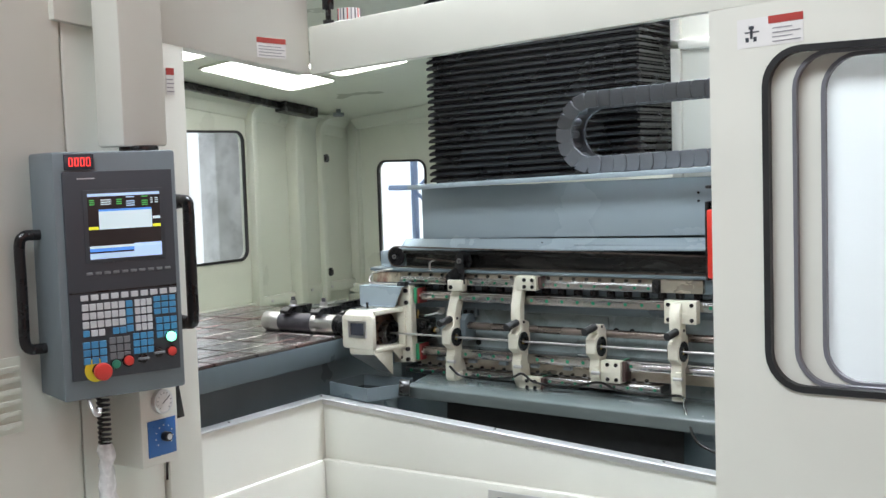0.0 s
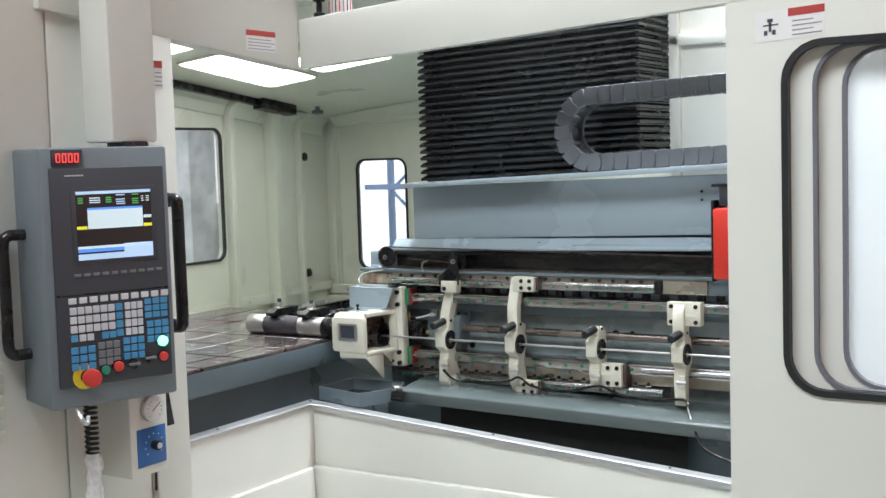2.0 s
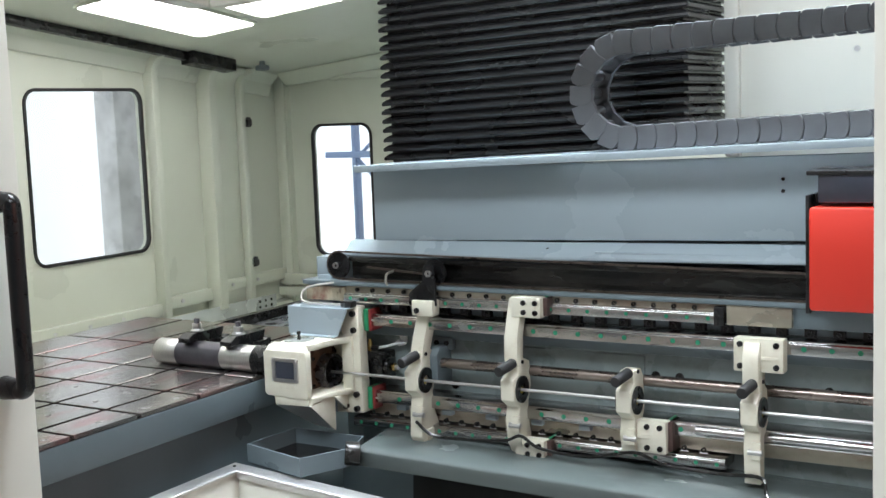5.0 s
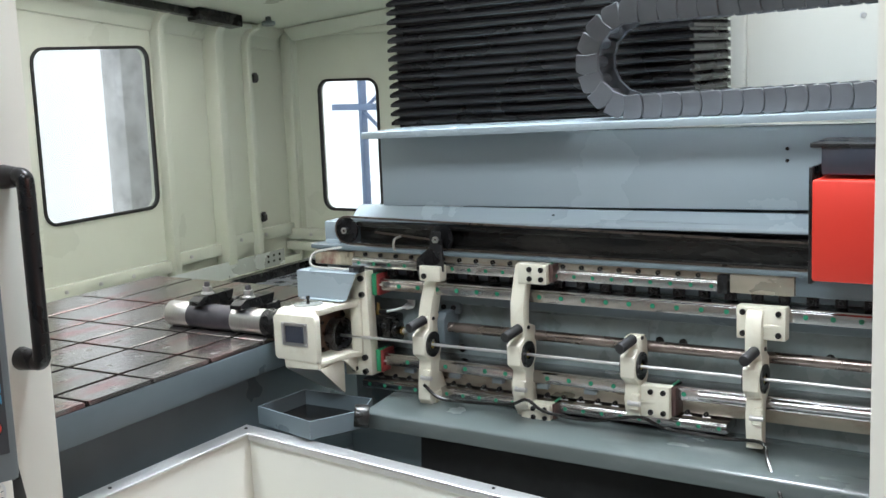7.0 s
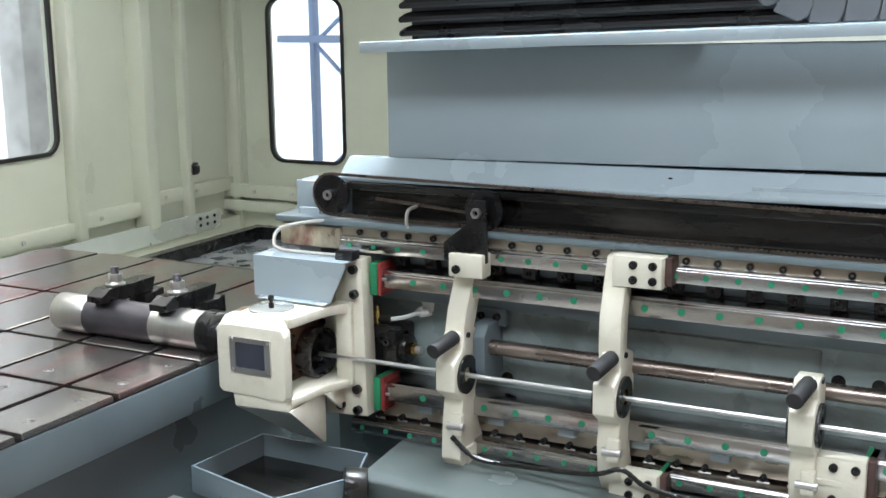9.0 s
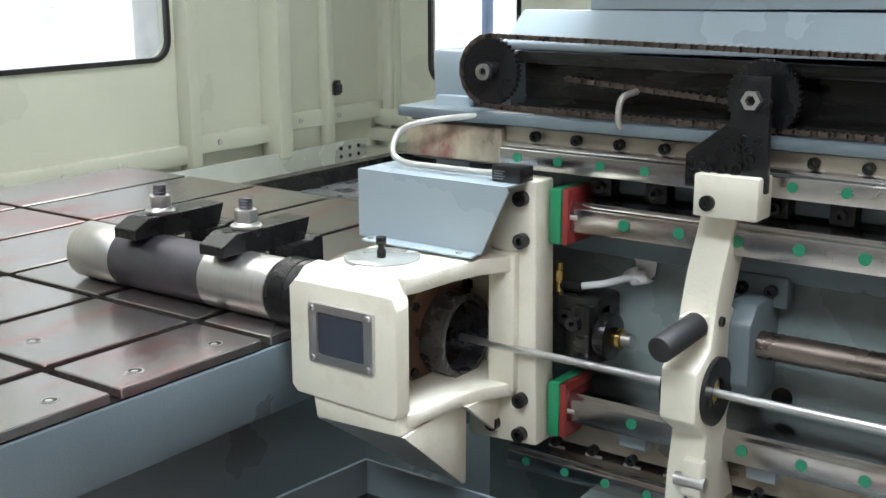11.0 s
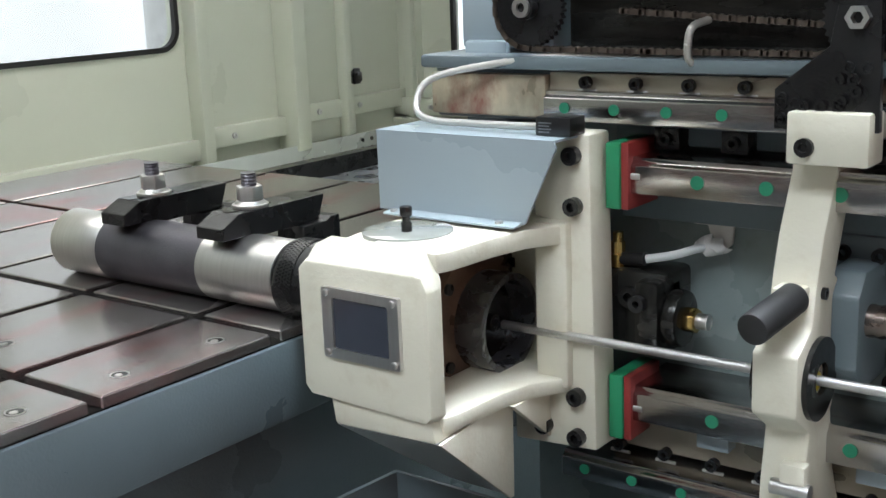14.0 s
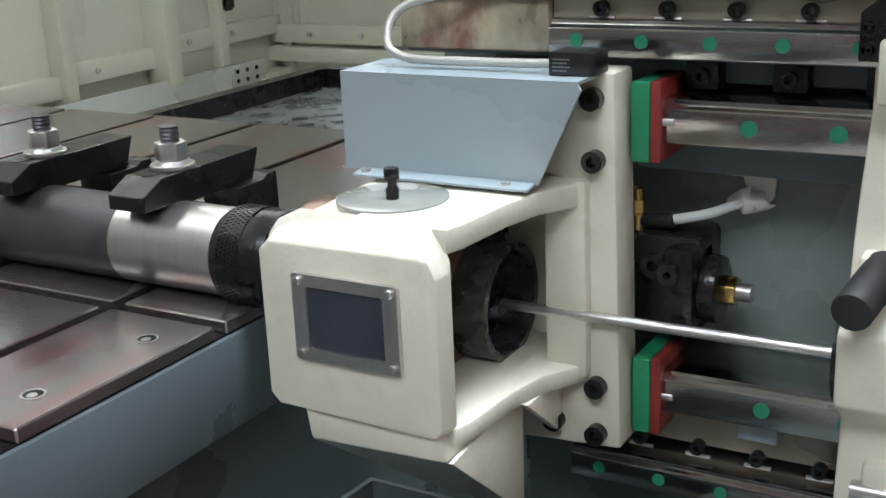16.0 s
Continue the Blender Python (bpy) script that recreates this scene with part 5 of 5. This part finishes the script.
screen = part("screen", local(block(-0.0925, 0.0925, -0.0135, -0.0122, -0.08, 0.08, 0)), SCREEN_DARK, bez, "lit colour screen")
for x0, x1, z0, z1, m in ((-0.0925, 0.0925, 0.073, 0.08, SCREEN_BLUE), (-0.066, 0.07, -0.008, 0.036, SCREEN_GREY), (-0.066, 0.07, 0.036, 0.041, SCREEN_BAR), (-0.0925, -0.068, -0.008, -0.001, SCREEN_YELLOW), (0.072, 0.0925, -0.008, -0.001, SCREEN_YELLOW),
                          (0.072, 0.092, 0.012, 0.019, SCREEN_GREY), (-0.0925, 0.0925, -0.08, -0.066, SCREEN_BLUE), (-0.0925, 0.02, -0.062, -0.054, SCREEN_BAR), (0.02, 0.0925, -0.066, -0.046, SCREEN_BLUE), (-0.0925, 0.0925, -0.054, -0.048, SCREEN_GREY)):
    part("field", local(block(x0, x1, -0.0139, -0.0134, z0, z1, 0)), m, screen, smooth=False)
for k in range(5):
    for x0, w, m in ((-0.088, 0.012, SCREEN_GREEN), (-0.06, 0.026, SCREEN_GREY), (-0.02, 0.014, SCREEN_GREEN), (0.005, 0.022, SCREEN_BLUE), (0.045, 0.016, SCREEN_GREEN), (0.068, 0.006, SCREEN_GREY), (0.08, 0.008, SCREEN_GREY)):
        if (k + int(x0 * 1000)) % 4:
            part("field", local(block(x0, x0 + w, -0.0139, -0.0134, 0.047 + 0.0052 * k, 0.0495 + 0.0052 * k, 0)), m, screen, smooth=False)
part("badge", local(block(-0.115, -0.07, -0.0108, -0.0099, 0.116, 0.119, 0)), KEY_WHITE, bez)
display = part("counter", local(block(-0.142, -0.068, -0.006, 0.0, 0.139, 0.178, 0.002)), LENS_DARK, pendant, "red lit counter")
for d in range(4):
    cx = -0.126 + 0.0145 * d
    for x0, x1, z0, z1 in ((-0.0042, 0.0042, 0.0085, 0.0105), (-0.0042, 0.0042, -0.0105, -0.0085), (-0.005, -0.003, -0.0095, 0.0095), (0.003, 0.005, -0.0095, 0.0095)):
        part("segment", local(block(cx + x0, cx + x1, -0.0072, -0.0058, 0.1585 + z0, 0.1585 + z1, 0)), LIT_RED, display, smooth=False)
for k in range(10):
    part("soft_key", local(block(-0.104 + 0.0225 * k, -0.088 + 0.0225 * k, -0.0125, -0.0098, -0.118, -0.111, 0.001)), KEY_GREY, bez)


def keys(x0, z0, cols, rows, px, pz, w, h, mat, skip=()):
    for r in range(rows):
        for c in range(cols):
            if (r, c) in skip:
                continue
            part("key", local(block(x0 + px * c, x0 + px * c + w, -0.0135, -0.0098, z0 - pz * r - h, z0 - pz * r, 0.0012, 1)), mat, bez)


keys(-0.122, -0.166, 10, 1, 0.0255, 0.02, 0.019, 0.014, KEY_WHITE)
keys(-0.120, -0.188, 6, 3, 0.0185, 0.0215, 0.016, 0.017, KEY_WHITE)
keys(-0.009, -0.188, 1, 4, 0.0185, 0.0205, 0.017, 0.017, KEY_BLUE)
keys(0.014, -0.188, 3, 4, 0.0155, 0.0205, 0.0135, 0.017, KEY_WHITE)
keys(0.064, -0.184, 3, 3, 0.0205, 0.0165, 0.0175, 0.0135, KEY_BLUE)
keys(-0.100, -0.2525, 2, 1, 0.0185, 0.02, 0.016, 0.016, KEY_WHITE)
keys(-0.120, -0.2525, 1, 1, 0.0185, 0.02, 0.016, 0.016, KEY_BLUE)
keys(-0.045, -0.2525, 2, 1, 0.018, 0.02, 0.016, 0.016, KEY_BLUE)
keys(-0.122, -0.281, 3, 3, 0.0205, 0.0195, 0.0175, 0.0165, KEY_BLUE)
keys(-0.056, -0.276, 3, 3, 0.0185, 0.0195, 0.016, 0.0165, KEY_GREY)
keys(0.006, -0.272, 3, 3, 0.0185, 0.0185, 0.016, 0.0155, KEY_BLUE)
keys(0.068, -0.238, 3, 3, 0.0195, 0.0185, 0.0165, 0.0155, KEY_BLUE)


def push(name, x, z, r, h, mat, label, head=0.0, ringmat=None):
    ob = part(name, local(bar((x, -0.010, z), (x, -0.010 - h, z), r, 28, b=min(0.003, r * 0.3))), mat, bez, label)
    part("collar", local(ring((x, -0.0098, z), (x, -0.014, z), r * 1.25, r * 0.9, 28)), ringmat or BLACK, ob)
    return ob


stop_button = push("emergency_stop", -0.088, -0.352, 0.012, 0.030, RED_BUTTON, "red emergency stop button on a yellow ring")
part("head", local(bar((-0.088, -0.034, -0.352), (-0.088, -0.058, -0.352), 0.0215, 32, b=0.006)), RED_BUTTON, stop_button)
part("yellow_ring", local(bar((-0.092, -0.010, -0.352), (-0.092, -0.0125, -0.352), 0.029, 36)), YELLOW, stop_button, "yellow ring")
push("start_button", -0.042, -0.343, 0.011, 0.010, GREEN_BUTTON, "green start button")
push("stop_button", -0.010, -0.338, 0.0125, 0.012, RED_BUTTON, "red stop button")
push("green_lamp", 0.105, -0.290, 0.0125, 0.012, LIT_GREEN, "lit green lamp", ringmat=BLACK)
push("red_lamp", 0.106, -0.328, 0.0115, 0.010, RED_BUTTON, "red push button")
for x, z in ((0.028, -0.337), (0.070, -0.327)):
    sw = push("selector", x, z, 0.010, 0.008, BLACK, "black selector switch")
    part("lever", local(block(x - 0.014, x + 0.014, -0.024, -0.016, z - 0.003, z + 0.003, 0.001)), KEY_GREY, sw)
for side, zt, zb, depth in ((-1, -0.018, -0.302, 0.12),):
    sx = 0.142 if side > 0 else -0.169
    ox = sx + side * (0.06 if side > 0 else 0.052)
    pts = [(sx, depth, zt), (sx + side * 0.02, depth, zt), (ox - side * 0.012, depth, zt - 0.002), (ox, depth, zt - 0.022), (ox, depth, zt - 0.1), (ox, depth, (zt + zb) / 2), (ox, depth, zb + 0.1), (ox, depth, zb + 0.022), (ox - side * 0.012, depth, zb + 0.002), (sx + side * 0.02, depth, zb), (sx, depth, zb)]
    part("handle", local(hose(pts, 0.0135, 14, 6)), BLACK, pendant, "black tubular handle")
part("hook", local(hose([(-0.105, 0.02, -0.425), (-0.105, -0.004, -0.445), (-0.10, -0.012, -0.46), (-0.09, -0.008, -0.462), (-0.085, 0.0, -0.45)], 0.006, 8)), ALU, pendant, "bare steel hook")
arm_post = thing("pendant_arm", (-0.2, -1.16, 0.64), "cream square hanging arm of the control pendant", "arm")
part("tube", block(-0.27, -0.17, -1.235, -1.085, 0.652, 2.2, 0.008), CREAM, arm_post)
part("swivel", bar((-0.20, -1.16, 0.636), (-0.20, -1.16, 0.654), 0.05, 32, b=0.004), BLACK, arm_post, "black swivel joint")

# pressure gauge box on the cabinet front
gb = thing("gauge_box", (-0.25, -1.13, -0.2), "cream box with pressure gauge and blue dial", "gauge box")
part("box", block(-0.35, -0.195, -1.205, -1.075, -0.19, 0.045, 0.006), CREAM, gb)
GYc, GZc = -1.136, -0.020
part("gauge", bar((-0.195, GYc, GZc), (-0.180, GYc, GZc), 0.033, 40, b=0.002), ALU, gb, "round pressure gauge")
gauge_ob = part("gauge_face", bar((-0.1805, GYc, GZc), (-0.179, GYc, GZc), 0.027, 36), LABEL, gb, "white gauge face")
for k in range(11):
    a = radians(225 - 27 * k)
    part("tick", bar((-0.1785, GYc + 0.021 * math.cos(a), GZc + 0.021 * math.sin(a)), (-0.1785, GYc + 0.025 * math.cos(a), GZc + 0.025 * math.sin(a)), 0.0008, 6), BEZEL, gauge_ob)
part("needle", bar((-0.178, GYc - 0.006, GZc - 0.004), (-0.178, GYc + 0.018, GZc + 0.012), 0.001, 6), BEZEL, gauge_ob)
dialp = part("dial_plate", block(-0.195, -0.192, -1.185, -1.088, -0.165, -0.068, 0.001), BLUE_PLATE, gb, "blue dial plate")
part("dial", bar((-0.192, -1.130, -0.115), (-0.172, -1.130, -0.115), 0.013, 24, b=0.002), BLACK, dialp, "black dial knob")
part("dial_cap", bar((-0.172, -1.130, -0.115), (-0.170, -1.130, -0.115), 0.008, 20), ALU, dialp)
for k in range(9):
    a = radians(220 - 32 * k)
    part("tick", block(-0.192, -0.1914, -1.131 + 0.03 * math.cos(a), -1.128 + 0.03 * math.cos(a), -0.117 + 0.03 * math.sin(a), -0.114 + 0.03 * math.sin(a), 0), LABEL, dialp)
sw = thing("door_switch", (-0.30, -1.04, -0.1), "black wedge shaped switch with red button", "switch")
part("body", prism([(-1.068, 0.04), (-1.052, 0.04), (-1.03, -0.085), (-1.068, -0.085)], "x", -0.30, -0.215, 0.003), BLACK, sw)
part("button", bar((-0.25, -1.058, 0.02), (-0.25, -1.03, 0.016), 0.008, 16), RED_BUTTON, sw, "red button")
coil = thing("coiled_cord", (-0.27, -1.28, -0.4), "black coiled cord half wrapped in plastic", "cord")
turns = [(-0.255 + 0.014 * math.cos(radians(45 * k)), -1.275 + 0.014 * math.sin(radians(45 * k)), 0.03 - 0.0016 * k) for k in range(96)]
part("coil", hose(turns, 0.0042, 8, 0), BLACK, coil)
sleeve = bmesh.new()
bmesh.ops.create_cone(sleeve, cap_ends=True, segments=20, radius1=0.024, radius2=0.02, depth=0.28, matrix=Matrix.Translation((-0.255, -1.275, -0.25)))
bmesh.ops.subdivide_edges(sleeve, edges=[e for e in sleeve.edges if abs(e.verts[0].co.z - e.verts[1].co.z) > 0.1], cuts=14)
for v in sleeve.verts:
    v.co += Vector((1, 1, 0)) * 0.008 * noise.noise(v.co * 40)
part("sleeve", sleeve, CLOTH_WHITE, coil, "crumpled clear plastic sleeve")
cord2 = single("loose_cord", hose([(-0.27, -1.045, -0.09), (-0.262, -1.04, -0.14), (-0.27, -1.05, -0.2), (-0.265, -1.06, -0.26)], 0.0035, 8), BLACK, "short loose black cord below the switch", "cord")
vent = thing("vent_grille", (PX - 0.02, -1.48, 0.0), "cream louvred vent on the cabinet front", "vent")
part("frame", block(PX - 0.02, PX - 0.012, -1.62, -1.45, -0.05, 0.14, 0.002), INNER, vent)
for k in range(6):
    part("slat", block(PX - 0.013, PX - 0.004, -1.61, -1.46, -0.035 + 0.028 * k, -0.022 + 0.028 * k, 0.002), INNER, vent)

# door handle on the post
grip = thing("pull_handle", (PX, -0.925, 0.155), "chunky black plastic door handle on the cream post", "handle")
HX = PX + 0.058
part("bar", hose([(PX + 0.03, -0.925, 0.502), (HX - 0.006, -0.925, 0.500), (HX, -0.925, 0.482), (HX, -0.925, 0.40), (HX, -0.925, 0.33), (HX, -0.925, 0.25), (HX, -0.925, 0.175), (HX - 0.006, -0.925, 0.157), (PX + 0.03, -0.925, 0.155)], 0.0165, 16, 8), BLACK, grip)
for z in (0.50, 0.157):
    part("foot", bar((PX - 0.002, -0.925, z), (PX + 0.04, -0.925, z), 0.023, 20, 0.018, b=0.003), BLACK, grip)
